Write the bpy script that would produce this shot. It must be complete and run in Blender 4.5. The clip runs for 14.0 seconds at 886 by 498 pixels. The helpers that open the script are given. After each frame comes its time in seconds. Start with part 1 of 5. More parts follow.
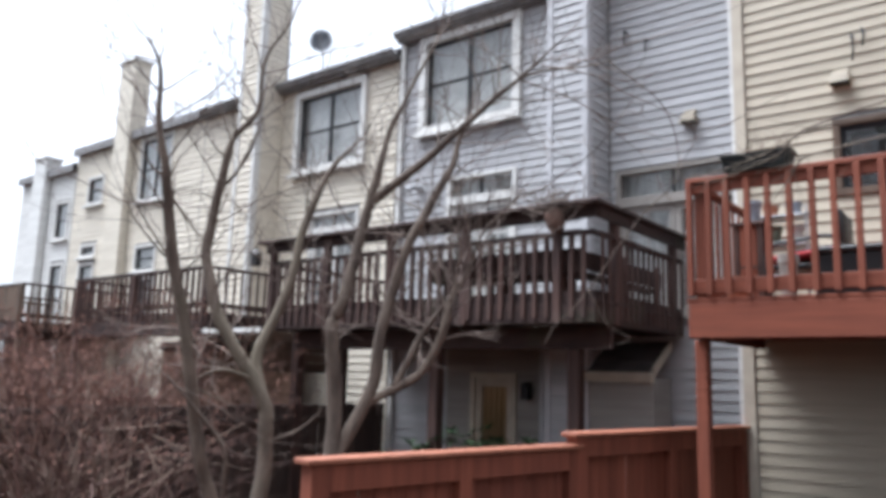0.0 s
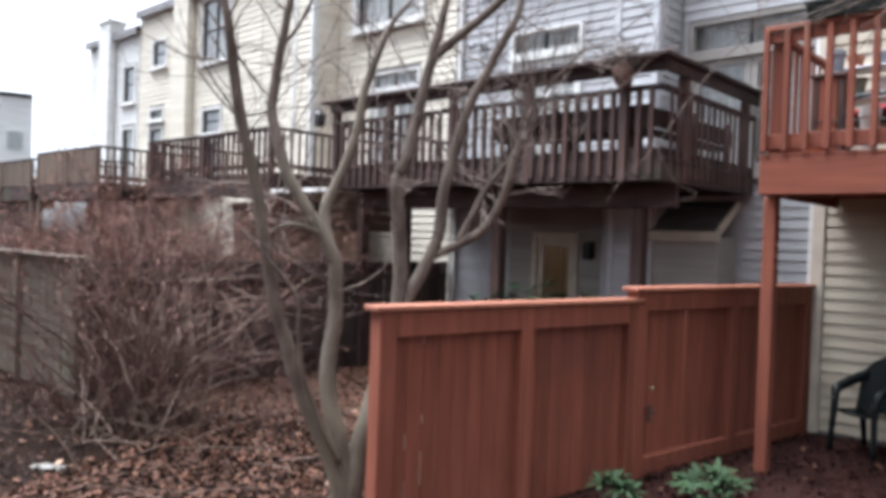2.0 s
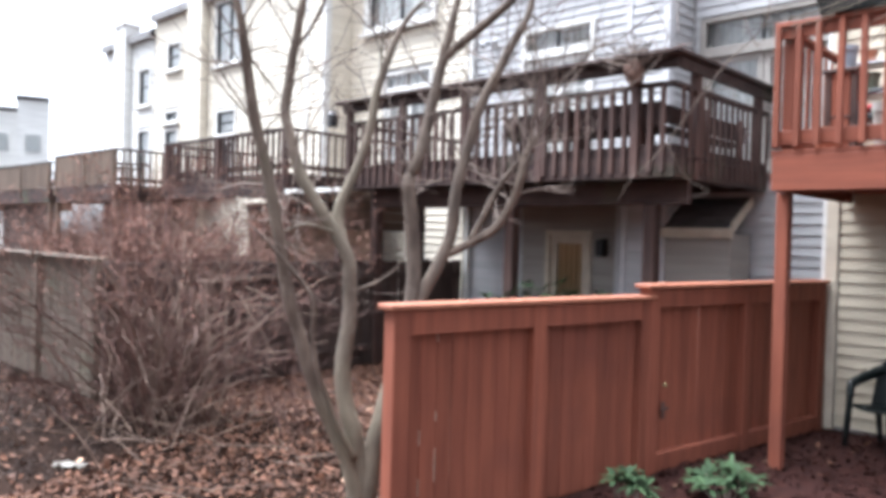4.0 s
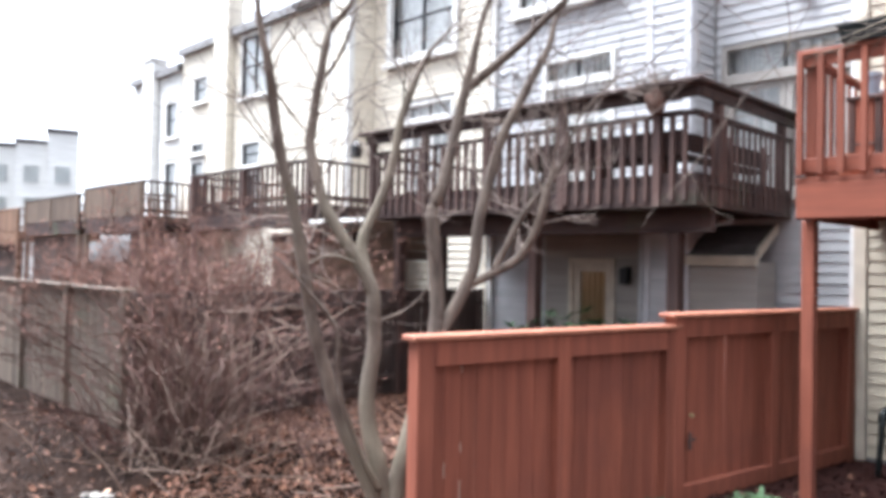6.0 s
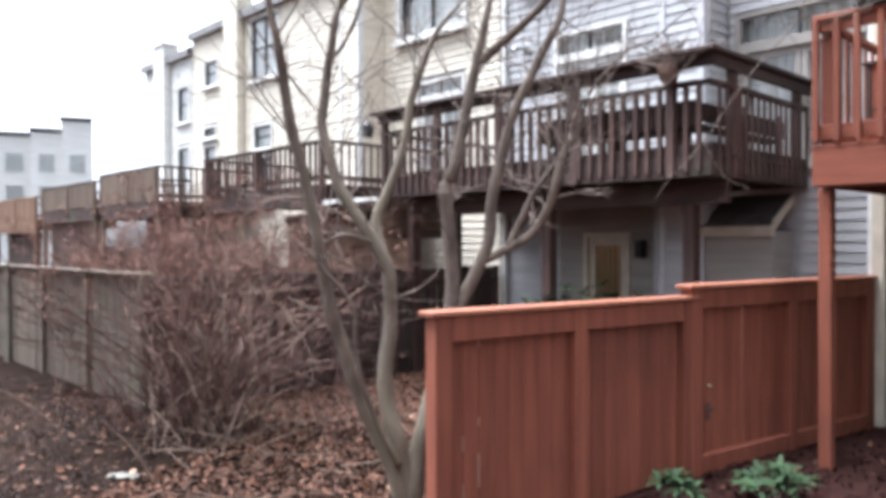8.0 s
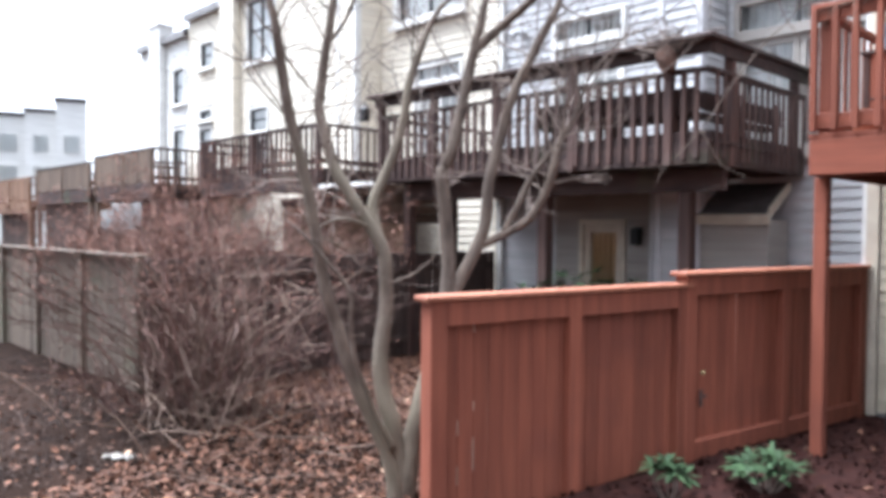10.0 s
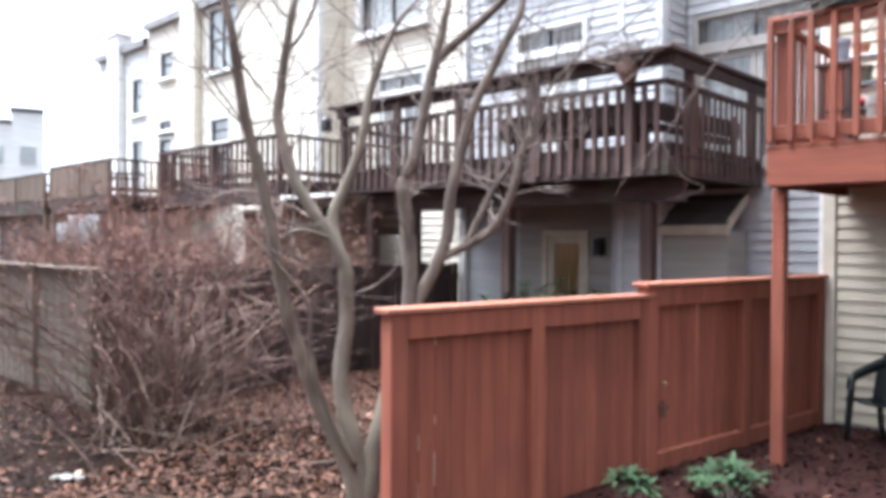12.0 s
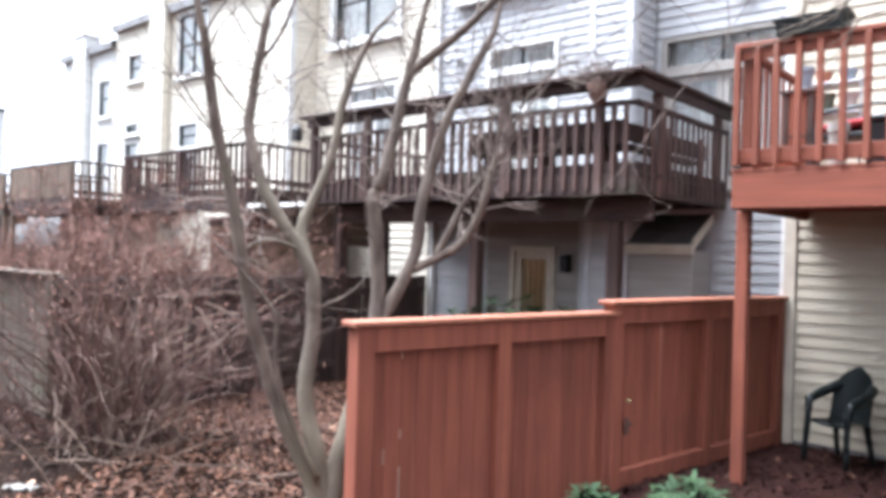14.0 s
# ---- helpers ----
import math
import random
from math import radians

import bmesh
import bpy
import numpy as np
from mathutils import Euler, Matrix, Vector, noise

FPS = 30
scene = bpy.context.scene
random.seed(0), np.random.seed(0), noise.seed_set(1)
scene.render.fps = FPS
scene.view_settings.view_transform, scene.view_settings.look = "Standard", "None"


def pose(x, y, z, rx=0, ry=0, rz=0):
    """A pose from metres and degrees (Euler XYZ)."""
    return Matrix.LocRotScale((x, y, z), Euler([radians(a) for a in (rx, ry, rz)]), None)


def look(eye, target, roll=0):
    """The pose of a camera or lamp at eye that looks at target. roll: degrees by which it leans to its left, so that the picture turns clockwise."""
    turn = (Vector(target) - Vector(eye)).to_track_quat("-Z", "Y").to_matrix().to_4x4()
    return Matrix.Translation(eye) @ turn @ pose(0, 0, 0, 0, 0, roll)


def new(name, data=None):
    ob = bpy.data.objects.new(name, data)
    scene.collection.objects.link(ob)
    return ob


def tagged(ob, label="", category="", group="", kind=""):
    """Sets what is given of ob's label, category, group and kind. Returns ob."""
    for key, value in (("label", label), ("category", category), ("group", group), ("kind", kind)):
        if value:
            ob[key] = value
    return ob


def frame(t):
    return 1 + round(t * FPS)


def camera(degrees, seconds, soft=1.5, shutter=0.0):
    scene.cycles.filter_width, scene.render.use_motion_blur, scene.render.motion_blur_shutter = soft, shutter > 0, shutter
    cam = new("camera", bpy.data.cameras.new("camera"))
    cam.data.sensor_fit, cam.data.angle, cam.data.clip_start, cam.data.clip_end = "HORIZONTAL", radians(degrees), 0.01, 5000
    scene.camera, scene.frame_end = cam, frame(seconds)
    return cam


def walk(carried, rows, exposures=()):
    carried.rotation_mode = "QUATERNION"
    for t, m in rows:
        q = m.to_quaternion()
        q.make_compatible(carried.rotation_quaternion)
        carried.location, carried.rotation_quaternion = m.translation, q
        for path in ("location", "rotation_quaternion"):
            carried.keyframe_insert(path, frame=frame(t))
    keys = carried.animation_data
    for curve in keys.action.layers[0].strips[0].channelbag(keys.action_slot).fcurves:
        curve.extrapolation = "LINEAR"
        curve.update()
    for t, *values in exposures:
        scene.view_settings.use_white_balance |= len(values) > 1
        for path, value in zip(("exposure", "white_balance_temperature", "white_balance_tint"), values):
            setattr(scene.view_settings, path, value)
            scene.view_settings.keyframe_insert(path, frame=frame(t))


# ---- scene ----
SOFT = 4.4
cam = camera(60.00, 14.0, soft=SOFT)
# seconds, eye, yaw, pitch, roll
ROWS = [
    (0.0, -0.039, 0.049, 1.970, 38.32, 9.52, 1.74),
    (0.5, -0.040, 0.032, 1.907, 39.86, 3.01, 2.41),
    (1.0, -0.057, 0.037, 1.900, 40.21, 1.89, 2.07),
    (1.5, -0.039, 0.024, 1.892, 41.22, 0.54, 2.35),
    (2.0, -0.029, 0.022, 1.899, 42.60, -0.70, 2.03),
    (2.5, 0.005, 0.006, 1.901, 43.81, -1.36, 1.25),
    (3.0, 0.013, 0.015, 1.898, 43.18, -1.47, 0.89),
    (5.5, 0.016, -0.045, 1.921, 44.97, 0.62, 2.53),
    (6.0, 0.029, -0.033, 1.927, 45.37, 1.15, 1.18),
    (6.5, 0.036, -0.034, 1.917, 45.68, 1.07, 0.76),
    (7.0, 0.049, -0.031, 1.909, 45.87, 0.53, -0.21),
    (7.5, 0.034, -0.026, 1.908, 45.87, 0.12, -0.53),
    (8.0, 0.036, -0.042, 1.907, 46.42, -0.42, -0.15),
    (10.5, 0.032, -0.051, 1.903, 45.93, -1.60, 0.55),
    (11.0, 0.028, -0.020, 1.907, 44.61, -0.26, 0.04),
    (11.5, 0.014, 0.010, 1.904, 43.54, -0.19, -0.25),
    (12.0, 0.007, 0.024, 1.900, 43.51, -0.62, 0.29),
    (12.5, 0.002, 0.024, 1.910, 42.87, 0.09, 0.85),
    (13.0, -0.007, 0.015, 1.914, 41.98, 0.38, 1.50),
    (13.5, -0.004, 0.008, 1.915, 41.59, 0.19, 1.58),
    (14.0, -0.007, 0.010, 1.911, 41.04, 0.34, 1.73),
]
EXPOSURES = [(0, 1.89, 5750, 10), (0.5, 1.81, 5750, 10), (1.5, 2.08, 5750, 10), (2.2, 2.28, 5750, 10), (3, 2.63, 5750, 10), (4.2, 2.83, 5750, 10), (5.5, 3.18, 5750, 10), (6.0, 2.93, 5750, 10), (6.5, 2.68, 5750, 10), (8, 2.58, 5750, 10), (10.5, 2.83, 5600, 10), (13, 2.98, 5600, 10), (14, 3.03, 5600, 10)]
walk(cam, [(t, pose(x, y, z, 90 + pitch, 0, yaw) @ pose(0, 0, 0, 0, 0, roll)) for t, x, y, z, yaw, pitch, roll in ROWS], EXPOSURES)

# ---- world and light ----
SUN_AZ, SUN_EL = radians(-100), radians(72)     # azimuth from +y towards +x
world = bpy.data.worlds.new("overcast_sky")
scene.world = world
world.use_nodes = True
wn, wl = world.node_tree.nodes, world.node_tree.links
sky = wn.new("ShaderNodeTexSky")
sky.sky_type, sky.sun_disc = "NISHITA", False
sky.sun_elevation, sky.sun_rotation = SUN_EL, SUN_AZ
sky.air_density, sky.dust_density = 1.0, 4.0
pale = wn.new("ShaderNodeHueSaturation")
pale.inputs["Saturation"].default_value = 0.10
wl.new(sky.outputs[0], pale.inputs["Color"])
wl.new(pale.outputs[0], wn["Background"].inputs["Color"])
wn["Background"].inputs["Strength"].default_value = 0.085
sun = new("sun", bpy.data.lights.new("sun", "SUN"))
sun.data.energy, sun.data.angle, sun.data.color = 3.0, radians(60), (1.0, 0.98, 0.95)
sun.matrix_world = look((0, 0, 30), Vector((0, 0, 30)) - Vector((math.sin(SUN_AZ) * math.cos(SUN_EL), math.cos(SUN_AZ) * math.cos(SUN_EL), math.sin(SUN_EL))))

room_lamp = new("room_lamp", bpy.data.lights.new("room_lamp", "POINT"))
room_lamp.data.energy, room_lamp.data.shadow_soft_size, room_lamp.data.color = 3.0, 0.15, (1.0, 0.80, 0.56)
room_lamp.location = (-6.3, 10.3, 1.75)


# ---- materials ----
def material(name, base, other=None, rough=0.7, scale=(6, 6, 6), fine=60.0, bump=0.2, vary=0.12, metal=0.0, grain=None, stain=None, stain_at=0.58, coat=0.0, spec=0.3):
    """A surface with colour noise at two scales, fine relief and per-object variation."""
    m = bpy.data.materials.new(name)
    m.use_nodes = True
    n, l = m.node_tree.nodes, m.node_tree.links
    b = n["Principled BSDF"]
    other = other or tuple(c * 0.72 for c in base)
    co = n.new("ShaderNodeTexCoord")
    mp = n.new("ShaderNodeMapping")
    mp.inputs["Scale"].default_value = grain or scale
    geo = n.new("ShaderNodeNewGeometry")
    oi = n.new("ShaderNodeObjectInfo")
    add = n.new("ShaderNodeVectorMath")
    add.operation = "ADD"
    mul = n.new("ShaderNodeVectorMath")
    mul.operation = "SCALE"
    mul.inputs[0].default_value = (7, 13, 5)
    l.new(oi.outputs["Random"], mul.inputs["Scale"])
    l.new(geo.outputs["Position"], add.inputs[0])
    l.new(mul.outputs[0], add.inputs[1])
    l.new(add.outputs[0], mp.inputs["Vector"])
    n1 = n.new("ShaderNodeTexNoise")
    n1.inputs["Scale"].default_value, n1.inputs["Detail"].default_value = 1.0, 6
    l.new(mp.outputs[0], n1.inputs["Vector"])
    n2 = n.new("ShaderNodeTexNoise")
    n2.inputs["Scale"].default_value, n2.inputs["Detail"].default_value = fine, 3
    l.new(geo.outputs["Position"], n2.inputs["Vector"])
    ramp = n.new("ShaderNodeValToRGB")
    ramp.color_ramp.elements[0].position, ramp.color_ramp.elements[1].position = 0.32, 0.68
    ramp.color_ramp.elements[0].color, ramp.color_ramp.elements[1].color = (*other, 1), (*base, 1)
    l.new(n1.outputs["Fac"], ramp.inputs[0])
    col = ramp.outputs[0]
    if stain:
        n3 = n.new("ShaderNodeTexNoise")
        n3.inputs["Scale"].default_value, n3.inputs["Detail"].default_value = 0.9, 8
        l.new(geo.outputs["Position"], n3.inputs["Vector"])
        r3 = n.new("ShaderNodeValToRGB")
        r3.color_ramp.elements[0].position, r3.color_ramp.elements[1].position = stain_at, stain_at + 0.16
        r3.color_ramp.elements[0].color, r3.color_ramp.elements[1].color = (0, 0, 0, 1), (0.75, 0.75, 0.75, 1)
        l.new(n3.outputs["Fac"], r3.inputs[0])
        mx = n.new("ShaderNodeMixRGB")
        mx.inputs[2].default_value = (*stain, 1)
        l.new(r3.outputs[0], mx.inputs[0])
        l.new(col, mx.inputs[1])
        col = mx.outputs[0]
    hs = n.new("ShaderNodeHueSaturation")
    vr = n.new("ShaderNodeMapRange")
    vr.inputs["To Min"].default_value, vr.inputs["To Max"].default_value = 1 - vary, 1 + vary
    mixr = n.new("ShaderNodeMath")
    mixr.operation = "ADD"
    fr = n.new("ShaderNodeMath")
    fr.operation = "FRACT"
    l.new(oi.outputs["Random"], mixr.inputs[0])
    l.new(geo.outputs["Random Per Island"], mixr.inputs[1])
    l.new(mixr.outputs[0], fr.inputs[0])
    l.new(fr.outputs[0], vr.inputs["Value"])
    l.new(vr.outputs[0], hs.inputs["Value"])
    l.new(col, hs.inputs["Color"])
    l.new(hs.outputs[0], b.inputs["Base Color"])
    b.inputs["Roughness"].default_value, b.inputs["Metallic"].default_value = rough, metal
    b.inputs["Coat Weight"].default_value = coat
    b.inputs["Specular IOR Level"].default_value = spec
    if bump:
        bp = n.new("ShaderNodeBump")
        bp.inputs["Strength"].default_value, bp.inputs["Distance"].default_value = bump, 0.01
        sm = n.new("ShaderNodeMath")
        sm.operation = "ADD"
        l.new(n1.outputs["Fac"], sm.inputs[0])
        l.new(n2.outputs["Fac"], sm.inputs[1])
        l.new(sm.outputs[0], bp.inputs["Height"])
        l.new(bp.outputs[0], b.inputs["Normal"])
    return m


GREY_SIDING = material("grey_siding", (0.475, 0.47, 0.475), (0.39, 0.385, 0.39), 0.55, grain=(0.8, 0.8, 9), vary=0.06, stain=(0.36, 0.36, 0.36), stain_at=0.62)
CREAM_SIDING = material("cream_siding", (0.75, 0.69, 0.58), (0.63, 0.57, 0.47), 0.55, grain=(0.8, 0.8, 9), vary=0.05, stain=(0.45, 0.39, 0.31), stain_at=0.62)
BEIGE_SIDING = material("beige_siding", (0.505, 0.445, 0.345), (0.425, 0.37, 0.285), 0.5, grain=(0.8, 0.8, 9), vary=0.05, stain=(0.43, 0.375, 0.295), stain_at=0.64)
PALE_SIDING = material("pale_siding", (0.77, 0.76, 0.73), (0.66, 0.65, 0.62), 0.55, grain=(0.8, 0.8, 9), vary=0.06)
GREY_TRIM = material("grey_trim", (0.53, 0.525, 0.535), (0.45, 0.445, 0.455), 0.5, bump=0.1, vary=0.05)
WHITE_TRIM = material("white_trim", (0.74, 0.73, 0.70), (0.62, 0.60, 0.565), 0.5, bump=0.1, vary=0.05, stain=(0.5, 0.48, 0.44), stain_at=0.66)
# weathered grey trim, darkened so its colour also carries the eave's shadow line
EAVE_TRIM = material("shadowed_grey_eave", (0.27, 0.26, 0.255), (0.19, 0.18, 0.18), 0.6, bump=0.2, vary=0.05, stain=(0.14, 0.13, 0.12), stain_at=0.6)
TAN_TRIM = material("tan_trim", (0.56, 0.50, 0.40), (0.46, 0.40, 0.32), 0.55, bump=0.1, vary=0.05)
SHEATHING = material("sheathing", (0.30, 0.29, 0.28), rough=0.8, vary=0.0)
DARK_WOOD = material("weathered_dark_wood", (0.096, 0.055, 0.045), (0.046, 0.028, 0.025), 0.8, grain=(14, 14, 1.6), bump=0.45, vary=0.28, stain=(0.12, 0.09, 0.08), stain_at=0.57)
DARK_BOARD = material("weathered_dark_board", (0.060, 0.036, 0.031), (0.032, 0.021, 0.020), 0.8, grain=(2, 14, 14), bump=0.45, vary=0.25, stain=(0.06, 0.075, 0.04), stain_at=0.6)
BROWN_DECK = material("brown_stained_wood", (0.15, 0.105, 0.075), (0.10, 0.068, 0.05), 0.75, grain=(9, 9, 1.6), bump=0.35, vary=0.2)
RED_WOOD = material("red_stained_wood", (0.238, 0.075, 0.043), (0.166, 0.050, 0.030), 0.75, grain=(16, 16, 1.3), bump=0.4, vary=0.14, stain=(0.14, 0.046, 0.032), stain_at=0.55)
RED_RAIL = material("red_stained_rail", (0.235, 0.070, 0.039), (0.172, 0.050, 0.029), 0.66, grain=(1.5, 16, 16), bump=0.25, vary=0.08, stain=(0.19, 0.058, 0.036), stain_at=0.6)
RED_CAP = material("sun_bleached_red_cap", (0.285, 0.108, 0.062), (0.21, 0.075, 0.044), 0.65, grain=(1.5, 16, 16), bump=0.3, vary=0.08, stain=(0.18, 0.060, 0.037), stain_at=0.6)
TAN_WOOD = material("orange_brown_wood", (0.215, 0.118, 0.070), (0.14, 0.078, 0.05), 0.75, grain=(9, 9, 1.6), bump=0.35, vary=0.2)
GREY_FENCE = material("grey_weathered_fence", (0.135, 0.102, 0.076), (0.080, 0.060, 0.046), 0.85, grain=(16, 16, 1.2), bump=0.5, vary=0.25, stain=(0.085, 0.09, 0.055), stain_at=0.55)
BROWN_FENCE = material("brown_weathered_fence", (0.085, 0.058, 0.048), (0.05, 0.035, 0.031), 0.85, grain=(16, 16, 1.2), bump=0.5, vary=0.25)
BARK = material("smooth_grey_bark", (0.165, 0.126, 0.099), (0.070, 0.052, 0.042), 0.85, grain=(9, 9, 3), fine=40, bump=0.9, vary=0.05, stain=(0.160, 0.136, 0.098), stain_at=0.52)
TWIG = material("grey_brown_twig", (0.20, 0.155, 0.13), (0.12, 0.09, 0.075), 0.85, bump=0.2, vary=0.25)
STEM = material("red_brown_stem", (0.135, 0.075, 0.061), (0.062, 0.034, 0.029), 0.85, bump=0.2, vary=0.4)
STRAW = material("pale_dead_cane", (0.175, 0.120, 0.090), (0.090, 0.060, 0.047), 0.8, bump=0.2, vary=0.2)
DRY_LEAF = material("dry_leaf", (0.120, 0.053, 0.030), (0.052, 0.024, 0.015), 0.8, scale=(9, 9, 9), bump=0.3, vary=0.5)
LEAF_CRUMB = material("rotted_leaf_crumb", (0.044, 0.025, 0.018), (0.016, 0.010, 0.008), 0.9, bump=0.2, vary=0.6)
TWIG_BUNDLE = material("brown_twig_bundle", (0.17, 0.095, 0.068), (0.07, 0.042, 0.034), 0.9, scale=(40, 40, 40), bump=0.9, vary=0.1)
SEED_HEAD = material("red_brown_seed_head", (0.240, 0.121, 0.087), (0.130, 0.066, 0.050), 0.85, bump=0.2, vary=0.35)
SOIL = material("leaf_covered_soil", (0.0165, 0.0100, 0.0075), (0.009, 0.0056, 0.0045), 0.95, scale=(3, 3, 3), fine=45, bump=0.9, vary=0.0, stain=(0.024, 0.014, 0.0105), stain_at=0.5, spec=0.02)
MULCH = material("dark_red_mulch", (0.030, 0.0115, 0.009), (0.015, 0.0065, 0.006), 0.95, scale=(9, 9, 9), fine=45, bump=0.9, vary=0.45, spec=0.08)
GREEN_LEAF = material("glossy_green_leaf", (0.034, 0.058, 0.026), (0.017, 0.032, 0.015), 0.62, bump=0.1, vary=0.35, spec=0.1)
GREEN_PLASTIC = material("dark_green_plastic", (0.007, 0.0105, 0.0105), (0.005, 0.0075, 0.0075), 0.42, bump=0.05, vary=0.05)
BLACK_METAL = material("black_metal", (0.02, 0.02, 0.022), rough=0.45, bump=0.1, vary=0.05)
ZINC = material("galvanised_metal", (0.45, 0.45, 0.46), (0.34, 0.34, 0.35), 0.4, metal=0.8, bump=0.1, vary=0.05)
ROOFING = material("asphalt_shingle", (0.11, 0.10, 0.10), (0.06, 0.055, 0.055), 0.9, scale=(4, 4, 4), bump=0.7, vary=0.1)
RED_CLOTH = material("red_cushion_cloth", (0.38, 0.03, 0.035), (0.26, 0.022, 0.026), 0.85, bump=0.3, vary=0.1)
TERRACOTTA = material("terracotta", (0.33, 0.125, 0.07), (0.24, 0.09, 0.055), 0.8, bump=0.3, vary=0.1)
GREY_PLASTIC = material("blue_grey_plastic", (0.26, 0.28, 0.32), rough=0.5, bump=0.05, vary=0.1)
MOSS_POT = material("mossy_pot", (0.15, 0.17, 0.12), (0.10, 0.11, 0.08), 0.85, bump=0.3, vary=0.1)
BARE_WOOD = material("pale_bare_wood", (0.52, 0.42, 0.33), (0.38, 0.29, 0.22), 0.8, bump=0.2, vary=0.2)
STONE_GREY = material("pale_stoneware", (0.42, 0.40, 0.37), (0.32, 0.30, 0.27), 0.8, bump=0.4, vary=0.1)
TAUPE_SIDING = material("taupe_painted_panel", (0.36, 0.33, 0.30), (0.28, 0.255, 0.23), 0.6, grain=(0.8, 0.8, 9), vary=0.06, stain=(0.2, 0.18, 0.16), stain_at=0.6)
PLYWOOD = material("weathered_plywood", (0.26, 0.165, 0.105), (0.16, 0.105, 0.072), 0.8, grain=(2, 2, 9), bump=0.3, vary=0.12, stain=(0.11, 0.085, 0.06), stain_at=0.55)
# pale cloth colour set behind panes in place of the sky they reflect
SKY_REFLECTION = material("pale_sky_reflection", (0.55, 0.53, 0.50), (0.45, 0.43, 0.40), 0.9, bump=0.1, vary=0.1)
ROOM_DARK = material("dim_room_wall", (0.16, 0.15, 0.14), rough=0.9, bump=0.0, vary=0.0)


def glass_material():
    m = bpy.data.materials.new("window_glass")
    m.use_nodes = True
    b = m.node_tree.nodes["Principled BSDF"]
    b.inputs["Base Color"].default_value = (0.93, 0.96, 0.97, 1)
    b.inputs["Roughness"].default_value, b.inputs["Transmission Weight"].default_value, b.inputs["IOR"].default_value = 0.02, 1.0, 1.5
    return m


GLASS = glass_material()


def curtain_material():
    """Thin amber cloth that lets the room's lamp through."""
    m = material("amber_curtain", (0.44, 0.34, 0.22), (0.30, 0.23, 0.14), 0.9, grain=(20, 20, 1.5))
    n, l = m.node_tree.nodes, m.node_tree.links
    thin, mix = n.new("ShaderNodeBsdfTranslucent"), n.new("ShaderNodeMixShader")
    thin.inputs["Color"].default_value = (0.50, 0.38, 0.25, 1)
    mix.inputs[0].default_value = 0.55
    l.new(n["Principled BSDF"].outputs[0], mix.inputs[1])
    l.new(thin.outputs[0], mix.inputs[2])
    l.new(mix.outputs[0], n["Material Output"].inputs["Surface"])
    return m


AMBER = curtain_material()

# ---- building helpers ----
ORIGIN = {}


def thing(name, at, label, category, group="", kind=""):
    e = new(name)
    e.empty_display_size = 0.2
    e.location = at
    ORIGIN[e] = Vector(at)
    return tagged(e, label, category, group, kind)


def part(name, bm, mat, parent, label="", smooth=False):
    """One mesh under a thing or a part; the bmesh is in world metres."""
    o = ORIGIN[parent]
    bm.transform(Matrix.Translation(-o))
    me = bpy.data.meshes.new(name)
    bm.to_mesh(me)
    bm.free()
    me.materials.append(mat)
    if smooth:
        me.shade_smooth()
    ob = new(name, me)
    ob.parent = parent
    ORIGIN[ob] = o
    if label:
        tagged(ob, label)
    return ob


def piece(name, me, at, parent, rz=0.0, rx=0.0, ry=0.0):
    """One of many alike pieces: an object of its own on a shared mesh."""
    ob = new(name, me)
    ob.parent = parent
    ob.location = Vector(at) - ORIGIN[parent]
    ob.rotation_euler = (rx, ry, rz)
    ORIGIN[ob] = Vector(at)
    return ob


def lone(name, bm, mat, label, category, group="", kind="", at=(0, 0, 0), smooth=False):
    """A thing that is one mesh."""
    bm.transform(Matrix.Translation(-Vector(at)))
    me = bpy.data.meshes.new(name)
    bm.to_mesh(me)
    bm.free()
    me.materials.append(mat)
    if smooth:
        me.shade_smooth()
    ob = new(name, me)
    ob.location = at
    ORIGIN[ob] = Vector(at)
    return tagged(ob, label, category, group, kind)


def boxes(*spans, bevel=0.0):
    """A bmesh of boxes, each (x0, x1, y0, y1, z0, z1)."""
    bm = bmesh.new()
    for x0, x1, y0, y1, z0, z1 in spans:
        v = [bm.verts.new((x, y, z)) for z in (z0, z1) for x, y in ((x0, y0), (x1, y0), (x1, y1), (x0, y1))]
        for f in ((3, 2, 1, 0), (4, 5, 6, 7), (0, 1, 5, 4), (1, 2, 6, 5), (2, 3, 7, 6), (3, 0, 4, 7)):
            bm.faces.new([v[i] for i in f])
    if bevel:
        bmesh.ops.bevel(bm, geom=bm.edges[:], offset=bevel, segments=1, affect="EDGES")
    return bm


MESHES = {}


def box_mesh(name, dx, dy, dz, mat, bevel=0.004):
    """A shared bevelled bar, standing on its base centre."""
    key = (name, round(dx, 3), round(dy, 3), round(dz, 3), mat.name)
    if key not in MESHES:
        bm = boxes((-dx / 2, dx / 2, -dy / 2, dy / 2, 0, dz), bevel=bevel)
        me = bpy.data.meshes.new(name)
        bm.to_mesh(me)
        bm.free()
        me.materials.append(mat)
        MESHES[key] = me
    return MESHES[key]


